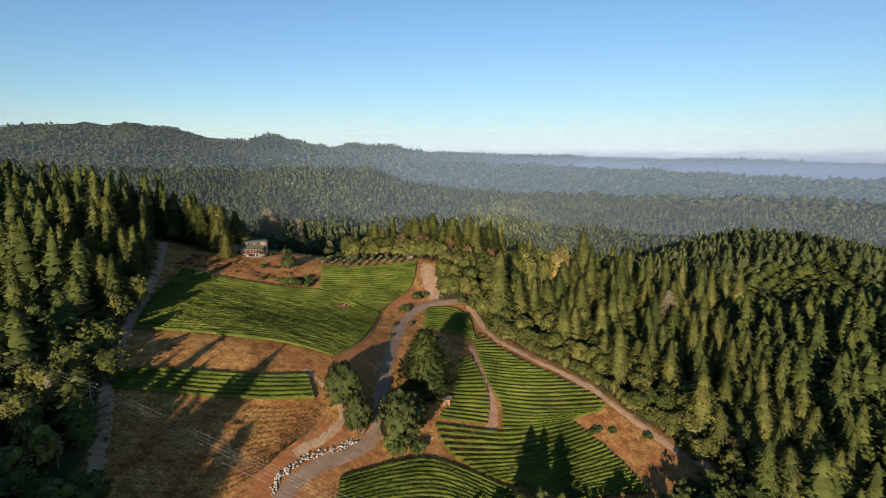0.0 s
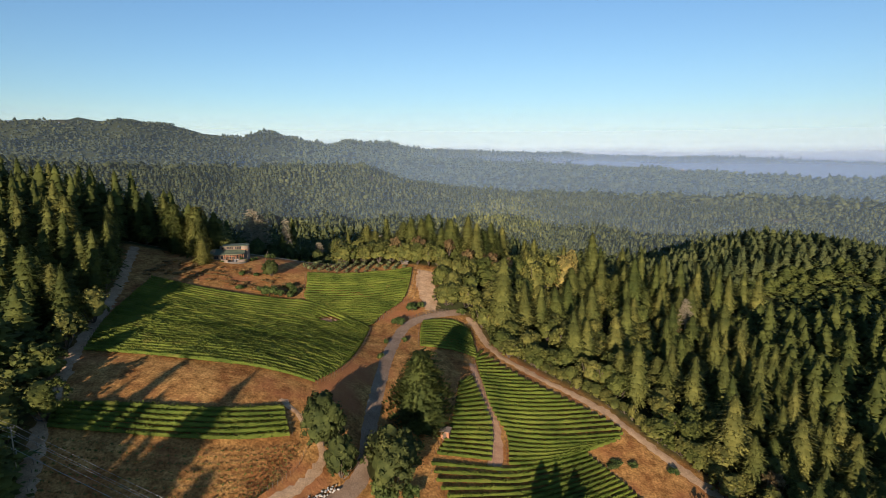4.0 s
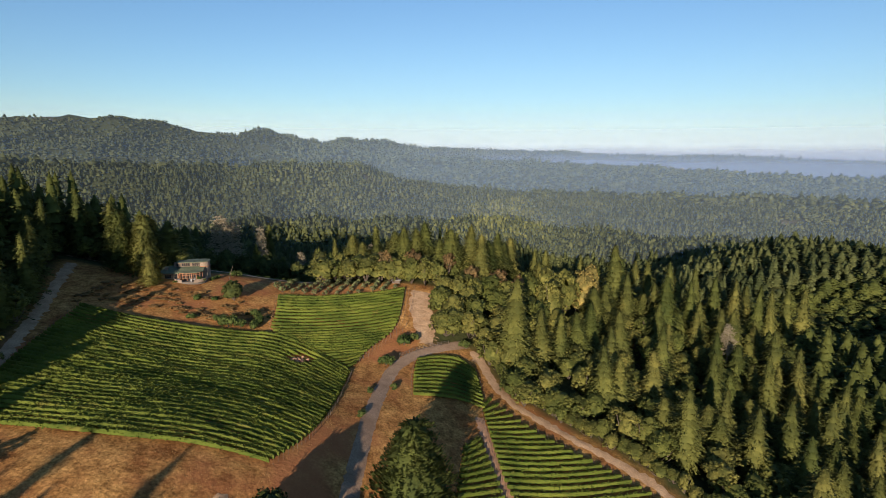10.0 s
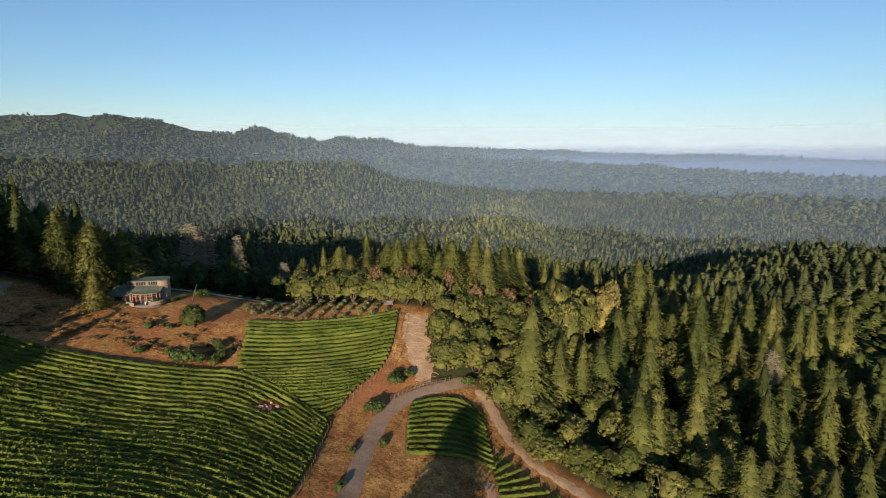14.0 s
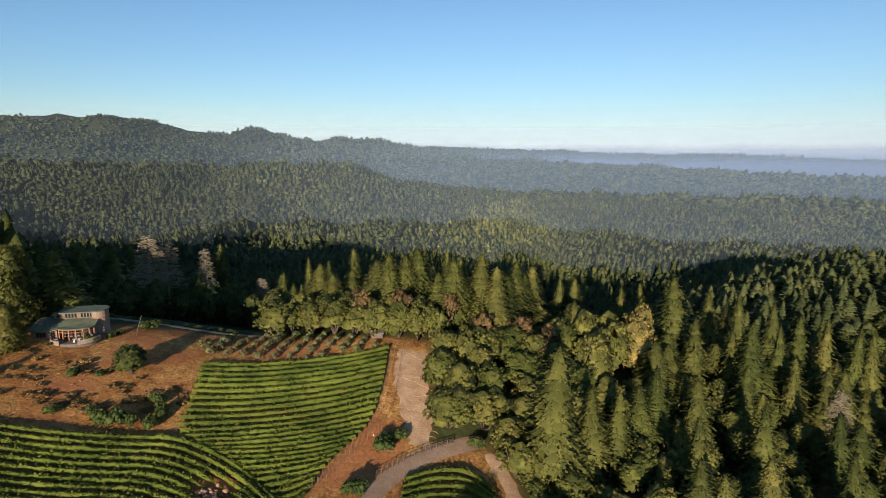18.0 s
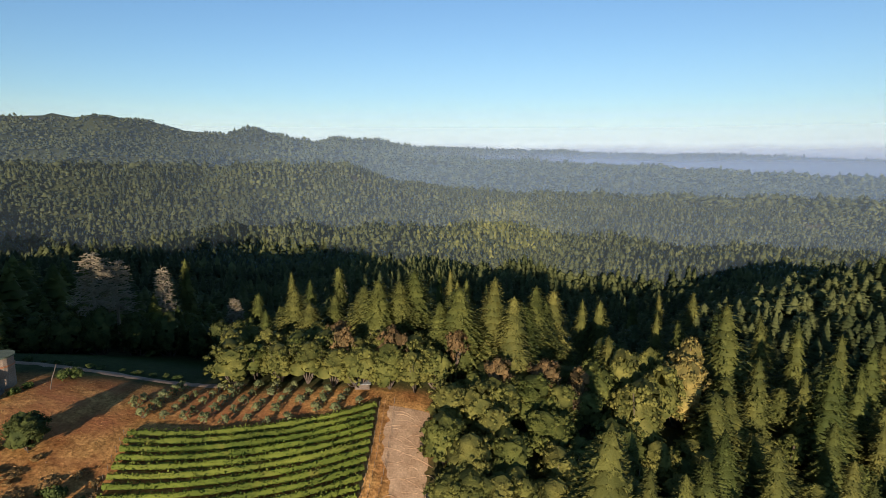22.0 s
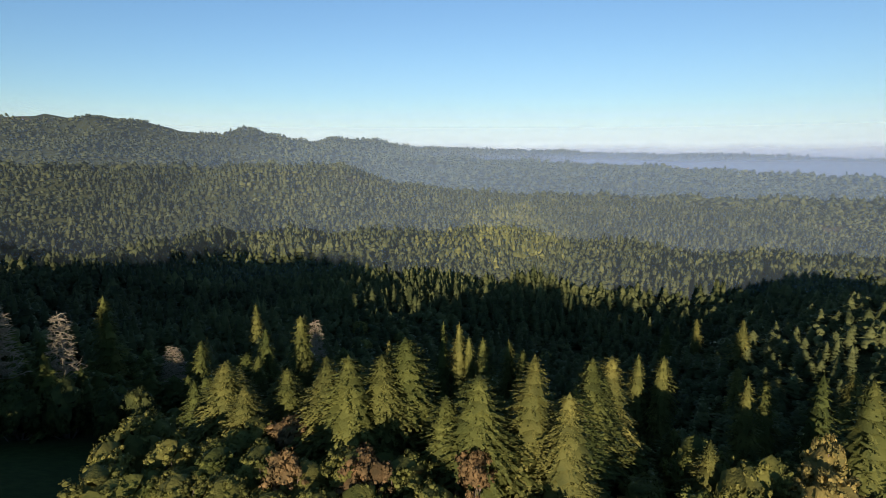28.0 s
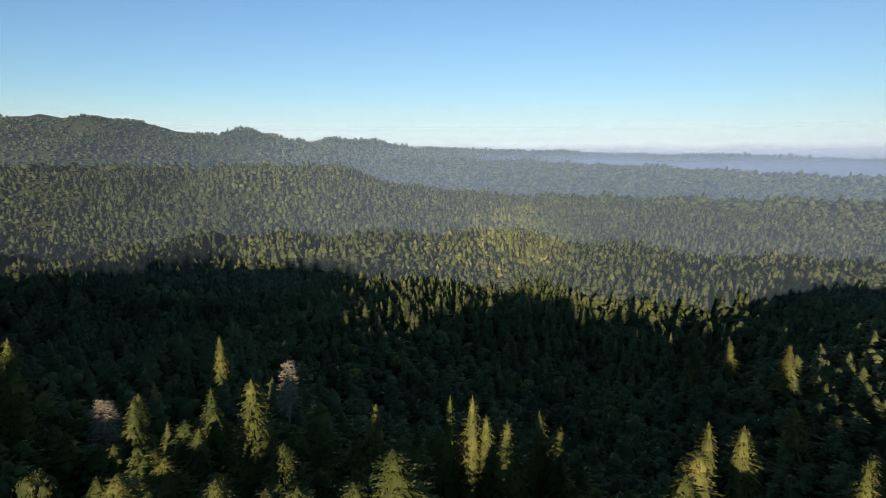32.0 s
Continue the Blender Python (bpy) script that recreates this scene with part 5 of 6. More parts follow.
def wood_ring(name, spots, firs, oaks, seed, grow, tall, label):
    rng = np.random.default_rng(seed)
    spots = spots[~((spots[:, 0] > -280) & (spots[:, 0] < 274) & (spots[:, 1] < 396))]
    spots = spots[~in_clearing(spots[:, 0], spots[:, 1])]
    thin = value_noise(spots[:, 0] / 90, spots[:, 1] / 90, 5) + 0.6 * value_noise(spots[:, 0] / 28, spots[:, 1] / 28, 15)
    spots = spots[rng.uniform(size=len(spots)) < 0.97 - 0.3 * smooth(0.3, 0.9, thin)]
    warp = 40 * value_noise(spots[:, 0] / 60, spots[:, 1] / 60, 14)
    # spots that take the painted sunlit green, then those with the painted shade
    lit_knoll = ((spots[:, 0] - 80 - 0.16 * (spots[:, 1] - 900) + 0.4 * warp) / 95) ** 2 + ((spots[:, 1] - 1090 + warp) / 290) ** 2 < rng.uniform(0.3, 1.5, len(spots))
    dim_west = spots[:, 0] + warp * 2 < -0.26 * spots[:, 1]
    leafy = rng.uniform(size=len(spots)) < (0.2 if name == "valley_woods" else 0.42) + 0.5 * value_noise(spots[:, 0] / 140, spots[:, 1] / 140, 6)
    for stand, material, what in ((~lit_knoll & ~dim_west, FAR_FIR, label), (lit_knoll, SUNLIT_TINT, "far knoll woods in a lighter green painted as sunlight"), (dim_west, SHADE_TINT, "western hill woods in a darker green painted as shade")):
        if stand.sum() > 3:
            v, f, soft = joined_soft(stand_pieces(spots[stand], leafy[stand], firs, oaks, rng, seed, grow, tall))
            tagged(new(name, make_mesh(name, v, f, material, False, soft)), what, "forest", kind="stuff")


def stand_pieces(spots, leafy, firs, oaks, rng, seed, grow, tall):
    pieces = []
    for flag, shapes, h0, h1, w in ((False, firs, 11, 22, 6.6), (True, oaks, 8, 14, 6.8)):
        sel = spots[leafy == flag]
        for k, shape in enumerate(shapes):
            q = sel[k::len(shapes)]
            hh = rng.uniform(h0, h1, len(q)) * tall * (1 + 0.3 * value_noise(q[:, 0] / 45, q[:, 1] / 45, 9))
            hh = hh * (1 - 0.38 * smooth(-80, -20, q[:, 0]) * smooth(640, 540, q[:, 1]))
            ww = w * rng.uniform(0.6, 1.25, len(q)) * grow
            if len(q):
                pieces.append(spread(shape, np.column_stack([q, hh, ww]), seed + k))
    return pieces


mid_firs = [rough_fir(400 + k, 7, 8, (0.62, 0.75, 0.55, 0.8)[k]) for k in range(4)]
mid_oaks = [rough_oak(410 + k, 7) for k in range(3)]
far_firs = [rough_fir(420 + k, 3, 6, (0.62, 0.75, 0.55, 0.8)[k]) for k in range(4)]
far_oaks = [rough_oak(430 + k, 1) for k in range(3)]
valley_firs = [scaled(fir_shape(22, 5.0, 440 + k, 11, 5, 1, size=2.3, power=(0.8, 0.65, 0.9, 0.72)[k], tiers=7, points=9, ragged=0.35)[0], 22, 5.0) for k in range(4)]
wood_ring("valley_woods", scatter(300, 640, lambda r: 7.0 + 0.002 * r, 8), valley_firs, mid_oaks, 550, 0.82, 0.95, "dense conifer wood filling the shaded valley")
wood_ring("valley_woods", scatter(640, 800, lambda r: 6.6 + 0.002 * r, 1), mid_firs, mid_oaks, 500, 0.95, 0.95, "dense conifer wood filling the shaded valley")
wood_ring("middle_woods", scatter(800, 1700, lambda r: 6.2 + 0.003 * r, 2), far_firs, far_oaks, 600, 1.06, 0.92, "conifer forest on the middle hills")
wood_ring("distant_woods", scatter(1700, 4600, lambda r: 7.5 + 0.0075 * r, 3), far_firs, far_oaks, 700, 2.9, 1.35, "hazy forest over the distant ridges")

# ---- dry grass tufts over the cleared hill ----
tuft_gen = np.random.default_rng(77)
tx, ty = tuft_gen.uniform(-150, 95, 150000), tuft_gen.uniform(105, 293, 150000)
keep = inside(tx, ty, CLEARED) & (tuft_gen.uniform(size=tx.size) < 0.55 + 0.5 * value_noise(tx / 6, ty / 6, 31))
for lane, half in ((PAVED_ROAD, 2.6), (WEST_TRACK, 2.2), (EAST_TRACK, 2.4), (UPPER_TRACK, 5.0), (INNER_PATH, 2.2)):
    for px, py in along(lane, int(line_length(lane) / 1.5)):
        keep &= (tx - px) ** 2 + (ty - py) ** 2 > half ** 2
for block in BLOCKS.values():
    keep &= ~inside(tx, ty, [tuple(q) for q in block["near"] + block["east"][1:] + block["beyond"][::-1][1:] + block["west"][::-1][1:-1]])
tx, ty = tx[keep], ty[keep]
n = len(tx)
lean_way = unit(np.column_stack([tuft_gen.normal(0, 0.7, n), tuft_gen.normal(0, 0.7, n), np.ones(n)]))
cross = unit(np.cross(lean_way, tuft_gen.normal(size=(n, 3))))
long = tuft_gen.uniform(0.10, 0.26, n)
DRY = foliage("dry_grass_blades", (0.29, 0.17, 0.065), (0.37, 0.225, 0.09), (0.25, 0.11, 0.045), 0.25, 0.2)
tagged(new("dry_grass", make_mesh("dry_grass", *kites(np.column_stack([tx, ty, ground_z(tx, ty) - 0.05]), lean_way, cross, long, long * 0.8), DRY)), "dry golden grass tufts on the cleared hill", "grass", kind="stuff")

# scraped ridges of loose earth across the climbing track
rut_rng = np.random.default_rng(55)
ruts = []
for bx, by in along(UPPER_TRACK, 60)[2:-2]:
    bx, by = bx + rut_rng.normal(0, 1.7), by + rut_rng.normal(0, 0.4)
    a = np.linspace(-1, 1, 7)
    half = rut_rng.uniform(0.6, 2.2)
    px, py = bx + half * a, by - rut_rng.uniform(0.1, 0.8) * a ** 2 + rut_rng.normal(0, 0.35) * a
    ruts.append(tube(np.column_stack([px, py, ground_z(px, py) + 0.07]), rut_rng.uniform(0.015, 0.045) * (1.05 - a ** 2) + 0.03, 5))
tagged(new("earth_ridges", make_mesh("earth_ridges", *joined(ruts), DIRT, False)), "low scraped earth ridges across the dirt track", "earth ridge", kind="stuff")

# ---- the house on the hilltop ----
HOUSE = pose(-94.4, 277.2, 52.3, 0, 0, 12) @ Matrix.Diagonal((0.85, 1.0, 1.0, 1.0))


def panel(points, thickness, bm=None):
    """A flat slab: an outline of x, y, z corners with a thickness below it."""
    bm = bm or bmesh.new()
    top = [bm.verts.new(p) for p in points]
    low = [bm.verts.new((x, y, z - thickness)) for x, y, z in points]
    bm.faces.new(top)
    bm.faces.new(low[::-1])
    n = len(points)
    for i in range(n):
        bm.faces.new((top[i], low[i], low[(i + 1) % n], top[(i + 1) % n]))
    bmesh.ops.recalc_face_normals(bm, faces=bm.faces)
    return bm


def house_window(parent, x, y, z, w, h, panes=1):
    """A framed window in a wall that faces the front, standing a little proud of it."""
    win = part("window", box(x, x + w, y - 0.05, y + 0.02, z, z + h, 0.015), POSTWOOD, parent)
    step = w / panes
    for k in range(panes):
        part("pane", box(x + k * step + 0.05, x + (k + 1) * step - 0.05, y - 0.062, y - 0.051, z + 0.06, z + h - 0.06), GLASS, win)
    part("window_sill", box(x - 0.06, x + w + 0.06, y - 0.14, y - 0.01, z - 0.08, z - 0.005, 0.01), PALE_WALL, win)
    return win


def build_house():
    house = new("house")
    house.matrix_basis = HOUSE
    # western wing, centre, upper storey, round tower
    part("wall", box(-10.2, -3.2, 0, 7.2, -2.4, 2.7, 0.04), STUCCO, house, "tan stucco wing wall")
    part("wall", box(-3.2, 6.4, 1.6, 8.4, -2.4, 2.9, 0.04), STUCCO, house)
    part("wall", box(-4.6, 5.0, 4.4, 9.0, 2.7, 5.7, 0.04), STUCCO, house, "tan stucco upper wall")
    tower = bmesh.new()
    bmesh.ops.create_cone(tower, cap_ends=True, segments=20, radius1=2.5, radius2=2.45, depth=8.0, matrix=Matrix.Translation((6.3, 6.2, 1.7)))
    part("tower", tower, PALE_WALL, house, "round pale stucco stair tower")
    band = bmesh.new()
    bmesh.ops.create_cone(band, cap_ends=True, segments=20, radius1=2.62, radius2=2.62, depth=0.3, matrix=Matrix.Translation((6.3, 6.2, 4.0)))
    part("band", band, TIMBER, house, "reddish band round the tower")
    # roofs
    part("roof", panel([(-10.9, -0.9, 2.75), (-2.9, -0.9, 2.75), (-2.9, 7.6, 4.0), (-10.9, 7.6, 4.0)], 0.22), ROOF, house, "sloping green wing roof")
    arc = [(1.6 + 5.4 * math.cos(a), 1.2 + 3.4 * math.sin(a), 3.0) for a in np.linspace(math.pi, 2 * math.pi, 15)]
    part("roof", panel(arc + [(7.0, 4.4, 4.1), (-3.8, 4.4, 4.1)], 0.24), ROOF, house, "bowed green porch roof")
    end = [(5.0 + 4.0 * math.cos(a), 6.4 + 3.4 * math.sin(a), 6.0) for a in np.linspace(-math.pi / 2, math.pi / 2, 11)]
    end = [(x, y, 6.02) for x, y, z in end]
    part("roof", panel([(-1.4, 3.0, 6.02)] + end + [(-1.4, 9.8, 6.02)], 0.26), ROOF, house, "flat green upper roof with a rounded end")
    part("roof", panel([(-5.0, 4.0, 5.78), (-1.45, 4.0, 5.78), (-1.45, 9.4, 5.78), (-5.0, 9.4, 5.78)], 0.12), ROOF, house)
    part("chimney", box(-6.4, -5.4, 5.8, 6.8, 2.8, 5.5, 0.06), STUCCO, house, "low tan stucco chimney block")
    part("dormer", box(-9.4, -8.2, 2.6, 3.8, 2.8, 4.3, 0.05), PALE_WALL, house, "sunlit pale roof lantern")
    # windows
    for k in range(4):
        house_window(house, -2.6 + 0.85 * k, 4.4, 4.25, 0.62, 1.15)
        house_window(house, 1.7 + 0.85 * k, 4.4, 4.25, 0.62, 1.15)
    house_window(house, -4.9, 4.4, 4.4, 0.8, 0.8)
    house_window(house, -8.8, 0, 0.7, 2.6, 1.3, 3)
    house_window(house, -4.9, 0, 0.5, 1.1, 1.7, 2)
    for k in range(5):
        house_window(house, -2.4 + 1.7 * k, 1.6, 0.25, 1.35, 2.2, 2)
    # timber porch: posts and beams along the bowed edge
    feet = [(1.6 + 4.9 * math.cos(a), 1.2 + 3.0 * math.sin(a)) for a in np.linspace(math.pi * 1.06, math.pi * 1.94, 8)]
    for x, y in feet:
        part("porch_post", box(x - 0.14, x + 0.14, y - 0.14, y + 0.14, -0.6, 2.78, 0.02), TIMBER, house)
    for z in (1.95, 2.55):
        for (ax, ay), (bx, by) in zip(feet, feet[1:]):
            beam = bmesh.new()
            v, f = tube([(ax, ay, z), (bx, by, z)], 0.1, 4)
            vs = [beam.verts.new(c) for c in v]
            for t in f:
                beam.faces.new([vs[i] for i in t])
            part("beam", beam, TIMBER, house)
    part("door", box(-3.55, -3.22, -0.04, 0.06, 0.0, 2.1), TIMBER, house)
    # terrace with curved low walls
    deck = [(2.0 + 6.4 * math.cos(a), -0.4 + 4.4 * math.sin(a), -0.05) for a in np.linspace(math.pi, 2 * math.pi, 17)]
    part("terrace", panel(deck + [(8.0, 3.0, -0.05), (-4.4, 3.0, -0.05)], 1.5), PAVING, house, "stone-paved terrace before the porch")
    for lo, hi in ((1.04, 1.36), (1.60, 1.97)):
        a = np.linspace(math.pi * lo, math.pi * hi, 12)
        low = [(2.0 + 6.6 * math.cos(t), -0.4 + 4.6 * math.sin(t)) for t in a]
        bm = bmesh.new()
        rings = []
        for (x, y), t in zip(low, a):
            o = Vector((math.cos(t), math.sin(t), 0)) * 0.16
            rings.append([bm.verts.new(Vector((x, y, z)) + s * o) for z, s in ((-0.3, -1), (0.8, -1), (0.85, 0), (0.8, 1), (-0.3, 1))])
        for p, q in zip(rings, rings[1:]):
            for i in range(4):
                bm.faces.new((p[i], p[i + 1], q[i + 1], q[i]))
        bm.faces.new(rings[0])
        bm.faces.new(rings[-1][::-1])
        bmesh.ops.recalc_face_normals(bm, faces=bm.faces)
        part("low_wall", bm, PALE_WALL, house, "curved pale terrace wall")
    return tagged(house, "tan stucco house with green roofs and a timber porch", "house")


build_house()


def patio_table(x, y):
    table = new("patio_table")
    table.matrix_basis = HOUSE @ pose(x, y, -0.05)
    top = bmesh.new()
    bmesh.ops.create_cone(top, cap_ends=True, segments=16, radius1=0.55, radius2=0.55, depth=0.05, matrix=Matrix.Translation((0, 0, 0.75)))
    part("tabletop", top, WHITE_PAINT, table)
    leg = bmesh.new()
    bmesh.ops.create_cone(leg, cap_ends=True, segments=8, radius1=0.3, radius2=0.08, depth=0.75, matrix=Matrix.Translation((0, 0, 0.375)))
    part("leg", leg, WHITE_PAINT, table)
    return tagged(table, "round white patio table on the terrace", "table", "patio tables")


patio_table(2.6, -3.2)
patio_table(3.9, -3.0)
patio_table(-2.6, -2.4)
for x, y, h, r in ((5.6, -1.6, 1.7, 1.3), (7.6, -2.6, 1.0, 0.9), (4.6, -3.9, 0.8, 0.8), (-3.6, -4.4, 0.9, 0.8), (10.5, 2.0, 1.6, 1.4), (12.0, 5.0, 1.4, 1.2)):
    w = HOUSE @ Vector((x, y, 0))
    shrub = plant("bush", w.x, w.y, h, r, "dark garden shrub beside the terrace", "bush", "garden shrubs")
    if x < 8:
        shrub.location.z = max(shrub.location.z, w.z - 0.12)

# weathered pole leaning beside the house
lean = new("leaning_pole")
v, f = tube([(-81.5, 284.5, 49.5), (-80.7, 284.6, 53.0), (-79.6, 284.8, 56.2)], [0.13, 0.11, 0.07], 6)
under(new("shaft", make_mesh("shaft", v, f, BARK)), lean)
tagged(lean, "weathered grey pole leaning beside the house", "pole")


# ---- small buildings ----
def small_building(name, x, y, turn, w, d, h, wall, roof, label, category, pitch=0.0, door=True):
    b = new(name)
    b.matrix_basis = pose(x, y, float(ground_z(x, y)), 0, 0, turn)
    part("wall", box(-w / 2, w / 2, -d / 2, d / 2, -1.0, h, 0.03), wall, b)
    if pitch:
        for s in (-1, 1):
            part("roof", panel([(-w / 2 - 0.3, s * (d / 2 + 0.35), h - 0.02), (w / 2 + 0.3, s * (d / 2 + 0.35), h - 0.02), (w / 2 + 0.3, 0, h + pitch), (-w / 2 - 0.3, 0, h + pitch)][::s], 0.14), roof, b)
        gable = bmesh.new()
        for e in (-w / 2, w / 2):
            t = [gable.verts.new((e, -d / 2, h)), gable.verts.new((e, d / 2, h)), gable.verts.new((e, 0, h + pitch - 0.1))]
            gable.faces.new(t)
        part("gable", gable, wall, b)
    else:
        part("roof", panel([(-w / 2 - 0.35, -d / 2 - 0.35, h + 0.12), (w / 2 + 0.35, -d / 2 - 0.35, h + 0.12), (w / 2 + 0.35, d / 2 + 0.35, h + 0.38), (-w / 2 - 0.35, d / 2 + 0.35, h + 0.38)], 0.12), roof, b)
    if door:
        part("door", box(-0.45, 0.45, -d / 2 - 0.04, -d / 2 - 0.005, 0, min(2.0, h - 0.2)), POSTWOOD, b)
    return tagged(b, label, category)


small_building("shed", -17.1, 290.6, 4, 3.2, 1.8, 1.1, POSTWOOD, GREY_ROOF, "low dark shed with a pale grey sheet roof", "shed")
small_building("pump_hut", 1.4, 178.4, -15, 2.4, 2.2, 2.4, TIMBER, PALE_WALL, "small reddish timber hut with a pale roof", "hut")
tank = new("water_tank")
tank.matrix_basis = pose(-109.5, 186.4, float(ground_z(-109.5, 186.4)), 0, 0, 25)
part("body", box(-1.3, 1.3, -1.0, 1.0, -0.2, 1.7, 0.15), BLUE, tank)
lid = bmesh.new()
bmesh.ops.create_cone(lid, cap_ends=True, segments=14, radius1=0.35, radius2=0.3, depth=0.2, matrix=Matrix.Translation((0, 0, 1.8)))
part("lid", lid, GREY_ROOF, tank)
tagged(tank, "blue-grey plastic water tank beside the dirt track", "tank")

FAR_HOUSES = [(548, 1126, 15, 0), (572, 1131, 11, 0), (364, 1068, 9, 0), (640, 1221, 10, 0), (760, 1303, 13, 0), (104, 1539, 9, 0), (212, 1619, 10, 0), (726, 3477, 14, 1), (1326, 3175, 16, 0), (-2467, 3803, 16, 1), (-2441, 4055, 12, 1)]
for k, (x, y, w, white) in enumerate(FAR_HOUSES):
    small_building("farmhouse", x, y, 12 * k, w, w * 0.55, w * 0.3, WHITE_PAINT if white else PALE_WALL, GREY_ROOF if white else ROOF,
                   "distant white house among the trees" if white else "distant pale farmhouse in a bare clearing", "house", w * 0.16)

# ---- rocks ----
def rock_mesh(name, seed, material):
    rng = random.Random(seed)
    bm = bmesh.new()
    bmesh.ops.create_icosphere(bm, subdivisions=1, radius=0.5)
    for vert in bm.verts:
        vert.co *= rng.uniform(0.75, 1.15)
        vert.co.z *= 0.75
    me = bpy.data.meshes.new(name)
    bm.to_mesh(me)
    bm.free()
    me.materials.append(material)
    return me


pale_rocks = [rock_mesh("stone", 40 + k, STONE) for k in range(5)]
brown_rocks = [rock_mesh("stone", 50 + k, RED_DIRT) for k in range(3)]
rock_rng = random.Random(9)


def lay_stone(mesh, x, y, size, parent, lift=0.15):
    s = new("stone", mesh)
    s.parent = parent
    s.matrix_basis = Matrix.LocRotScale((x, y, float(ground_z(x, y)) + lift * size), Euler([rock_rng.uniform(-0.4, 0.4) for _ in range(2)] + [rock_rng.uniform(0, 6.28)]), (size * rock_rng.uniform(0.8, 1.3), size, size * rock_rng.uniform(0.8, 1.1)))
    return s


wall_of_rock = tagged(new("rock_wall"), "dry-laid wall of pale boulders along the lane", "stone wall")
for p in along(ROCK_WALL, 66):
    for k in range(2):
        lay_stone(rock_rng.choice(pale_rocks), p[0] + rock_rng.uniform(-0.7, 0.7), p[1] + rock_rng.uniform(-0.7, 0.7), rock_rng.uniform(0.45, 0.95), wall_of_rock, 0.25 + 0.3 * k)
for k in range(12):
    bx, by = rock_rng.gauss(-88, 9), rock_rng.gauss(259, 4.5)
    boulder = new("boulder", rock_rng.choice(brown_rocks))
    size = rock_rng.uniform(0.3, 0.7)
    boulder.matrix_basis = Matrix.LocRotScale((bx, by, float(ground_z(bx, by)) + 0.1 * size), Euler((0.2, 0.1, rock_rng.uniform(0, 6.28))), (size * 1.3, size, size * 0.8))
    tagged(boulder, "small weathered boulder in the dry grass bank", "boulder", "bank boulders")
pile = tagged(new("rock_pile"), "heap of brown rocks and soil in the vines", "rock pile")
for k in range(26):
    a, r = rock_rng.uniform(0, 6.28), rock_rng.uniform(0, 1) ** 0.6
    lay_stone(rock_rng.choice(brown_rocks), -42.2 + 2.8 * r * math.cos(a), 232.3 + 1.9 * r * math.sin(a), rock_rng.uniform(0.6, 1.5), pile, 0.45 - 0.2 * r)

# ---- fence on the lane's upper side ----
fence = tagged(new("fence"), "brown wooden post-and-rail fence above the lane", "fence")
fence_line = along(ROAD_FENCE, 15)
for x, y in fence_line:
    post("post", x, y, 1.5, 0.08, POSTWOOD, fence)
fz = ground_z(fence_line[:, 0], fence_line[:, 1])
for up in (0.45, 0.9, 1.35):
    v, f = tube(np.column_stack([fence_line, fz + up]), 0.05, 4)
    under(new("rail", make_mesh("rail", v, f, POSTWOOD)), fence)

# ---- power line over the young vines ----
def utility_pole(x, y, height, label):
    pole = new("utility_pole")
    z = float(ground_z(x, y))
    v, f = tube([(x, y, z - 0.5), (x, y, z + height)], [0.17, 0.11], 8)
    under(new("shaft", make_mesh("shaft", v, f, DEADWOOD)), pole)
    for up, wide in ((height - 0.35, 1.5), (height - 2.3, 1.5), (height - 5.0, 0.9)):
        arm = part("crossarm", box(x - wide * 0.45, x + wide * 0.45, y - 0.07, y + 0.07, z + up - 0.07, z + up + 0.07), DEADWOOD, pole)
        for s in (-0.42, 0.0, 0.42):
            part("insulator", box(x + s * wide - 0.05, x + s * wide + 0.05, y - 0.05, y + 0.05, z + up + 0.08, z + up + 0.28, 0.02), STEEL, arm)
    can = bmesh.new()
    bmesh.ops.create_cone(can, cap_ends=True, segments=10, radius1=0.22, radius2=0.22, depth=0.7, matrix=Matrix.Translation((x + 0.32, y, z + height - 5.6)))
    part("transformer", can, GREY_ROOF, pole)
    return tagged(pole, label, "utility pole", "power poles"), z + height


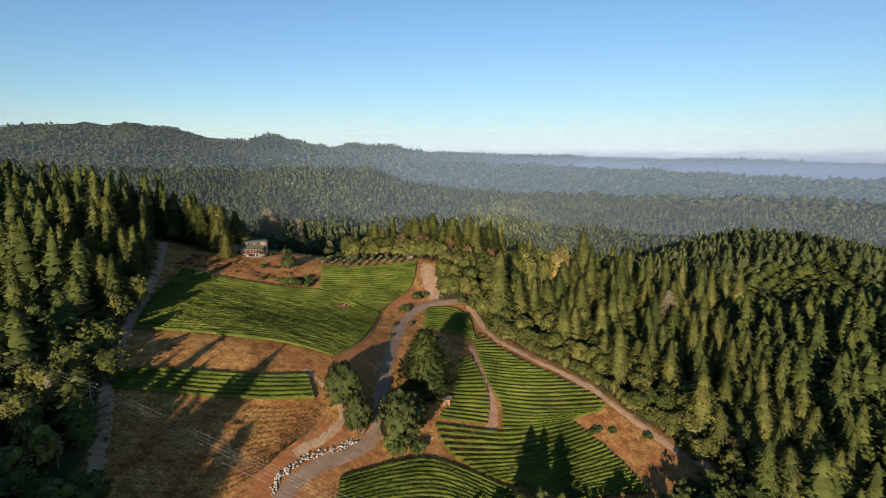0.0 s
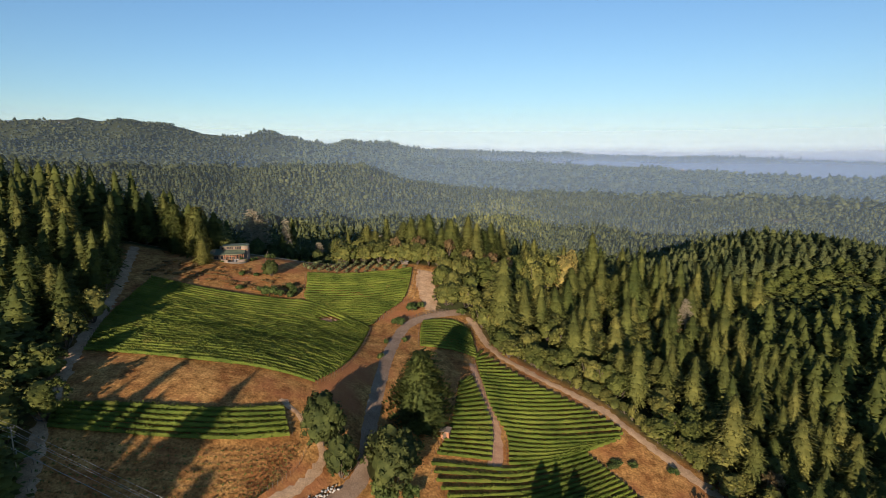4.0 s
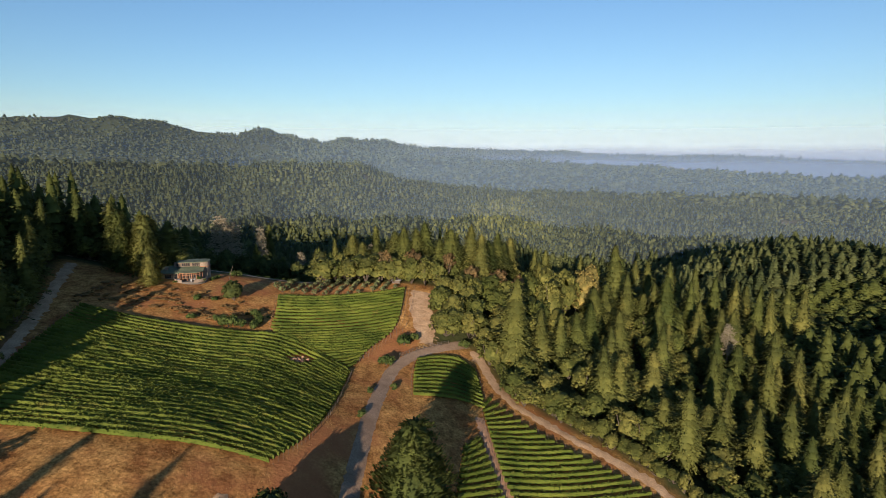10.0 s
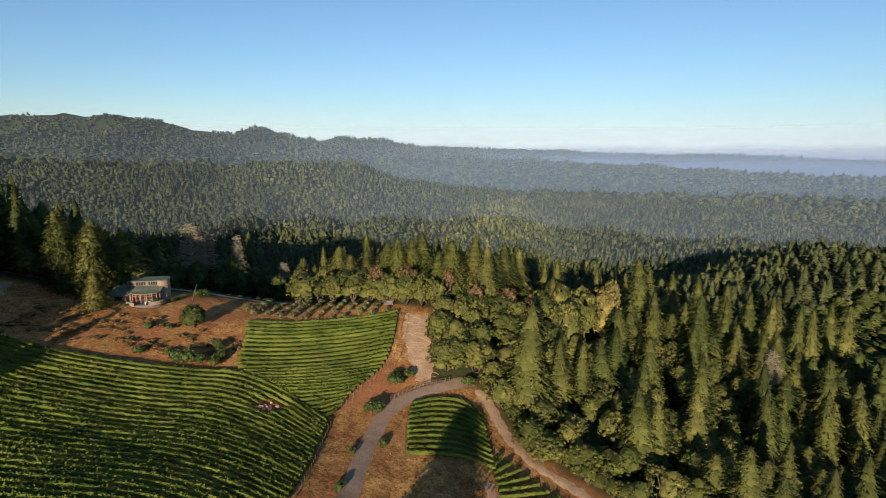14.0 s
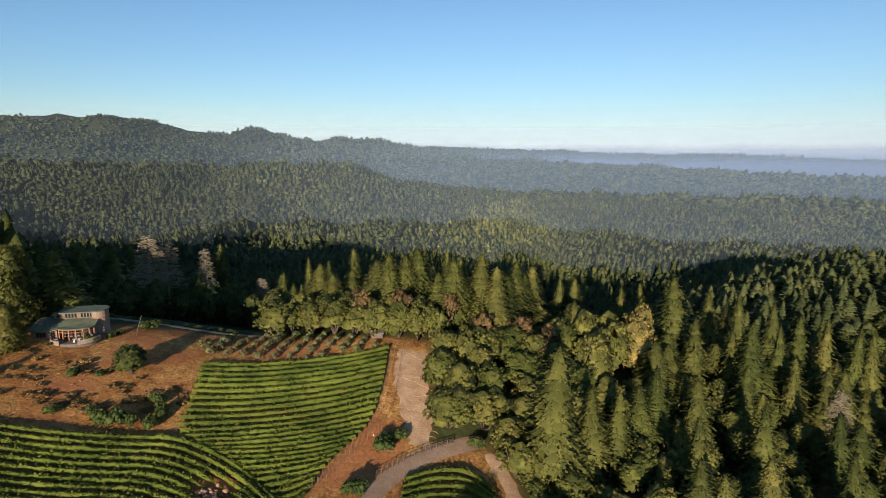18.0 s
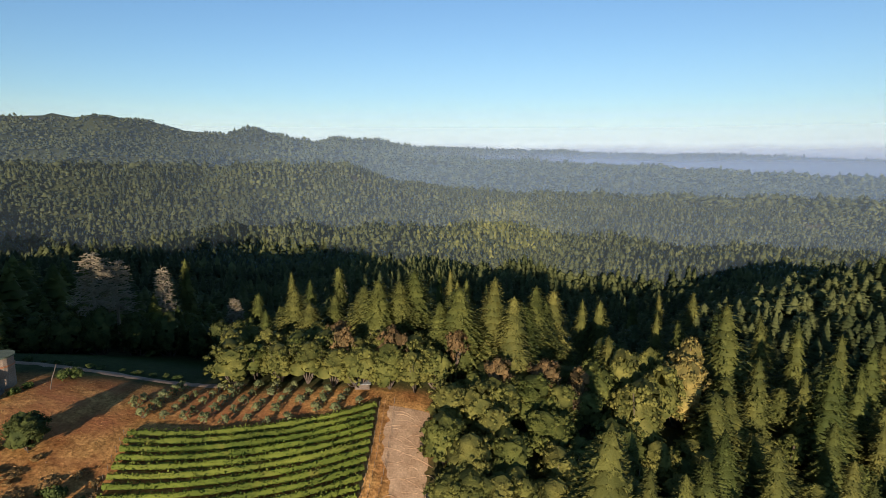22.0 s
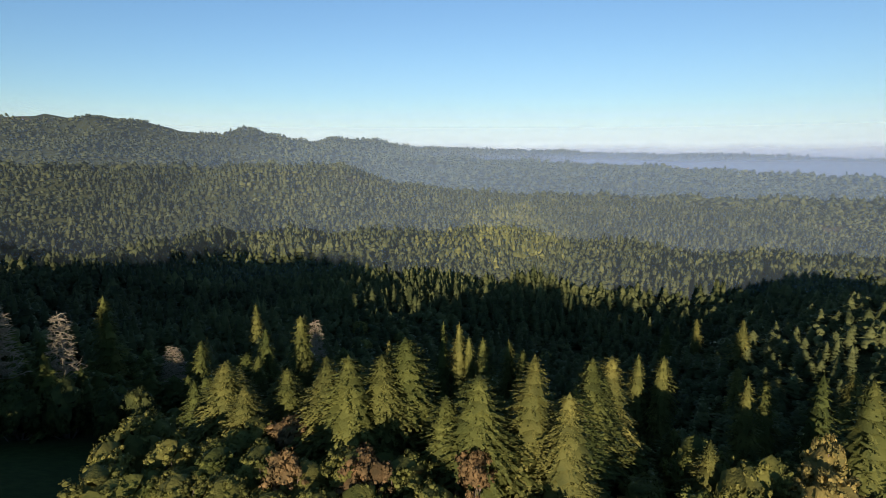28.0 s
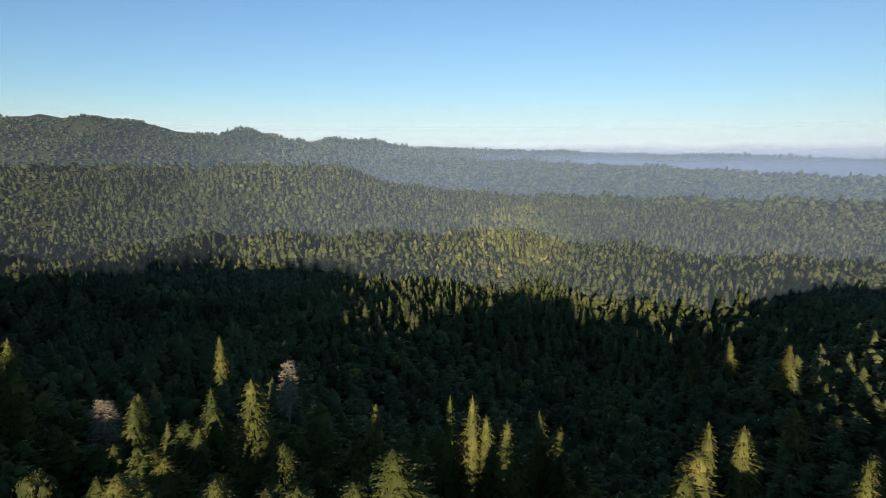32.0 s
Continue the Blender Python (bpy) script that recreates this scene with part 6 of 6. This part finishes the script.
(pole_a, top_a), (pole_b, top_b), (pole_c, top_c) = (utility_pole(-85.2, 130.4, 11.4, "grey wooden utility pole beside the western wood"),
                                                     utility_pole(62.0, 96.0, 13.0, "grey wooden utility pole below the vineyards"), utility_pole(-150.0, 150.0, 12.0, "grey wooden utility pole inside the wood"))
for drop, shift in ((0.1, -0.6), (0.1, 0.6), (2.05, -0.6), (2.05, 0.6), (4.8, 0.0), (5.1, 0.3)):
    for (ax, ay, az), (bx, by, bz) in (((-85.2, 130.4, top_a), (62.0, 96.0, top_b)), ((-85.2, 130.4, top_a), (-150.0, 150.0, top_c))):
        s = np.linspace(0, 1, 28)
        line = np.column_stack([ax + (bx - ax) * s + shift * 0.4, ay + (by - ay) * s + shift, az + (bz - az) * s - drop - 2.2 * 4 * s * (1 - s) * (abs(bx - ax) / 147)])
        v, f = tube(line, 0.022, 3, False)
        tagged(new("power_cable", make_mesh("power_cable", v, f, STEEL)), "thin grey overhead power cable", "cable", "power cables")
# ---- haze over the far valleys, painted on upright tinted sheets ----
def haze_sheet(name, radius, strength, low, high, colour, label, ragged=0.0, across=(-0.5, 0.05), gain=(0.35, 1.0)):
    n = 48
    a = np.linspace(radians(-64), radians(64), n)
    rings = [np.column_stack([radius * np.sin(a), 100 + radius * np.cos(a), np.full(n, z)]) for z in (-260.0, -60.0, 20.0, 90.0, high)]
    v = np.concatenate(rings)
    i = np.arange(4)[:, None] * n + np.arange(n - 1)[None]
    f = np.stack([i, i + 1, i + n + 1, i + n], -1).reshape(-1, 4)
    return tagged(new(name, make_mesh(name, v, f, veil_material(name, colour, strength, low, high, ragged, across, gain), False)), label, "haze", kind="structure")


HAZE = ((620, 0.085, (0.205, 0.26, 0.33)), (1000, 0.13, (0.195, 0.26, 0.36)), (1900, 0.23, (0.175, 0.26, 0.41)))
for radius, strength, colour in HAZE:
    haze_sheet("backdrop_haze", radius, strength, 40.0, 420.0, colour, "blue-tinted sheet standing in for haze over the far valley")
haze_sheet("backdrop_haze", 3350, 0.72, 40.0, 170.0, (0.17, 0.225, 0.37), "violet-blue sheet standing in for haze in the far eastern lowland", 50.0, (-0.2, 0.3), (0.0, 1.0))
haze_sheet("backdrop_fog", 4650, 0.85, 110.0, 205.0, (0.29, 0.34, 0.45), "pale sheet standing in for the low fog bank along the horizon", 60.0, (-0.3, 0.3), (0.5, 1.0))
haze_sheet("backdrop_haze", 4760, 0.7, 60.0, 560.0, (0.38, 0.48, 0.62), "pale sheet standing in for haze along the whole horizon", 0.0, (-1, 1), (1.0, 1.0))
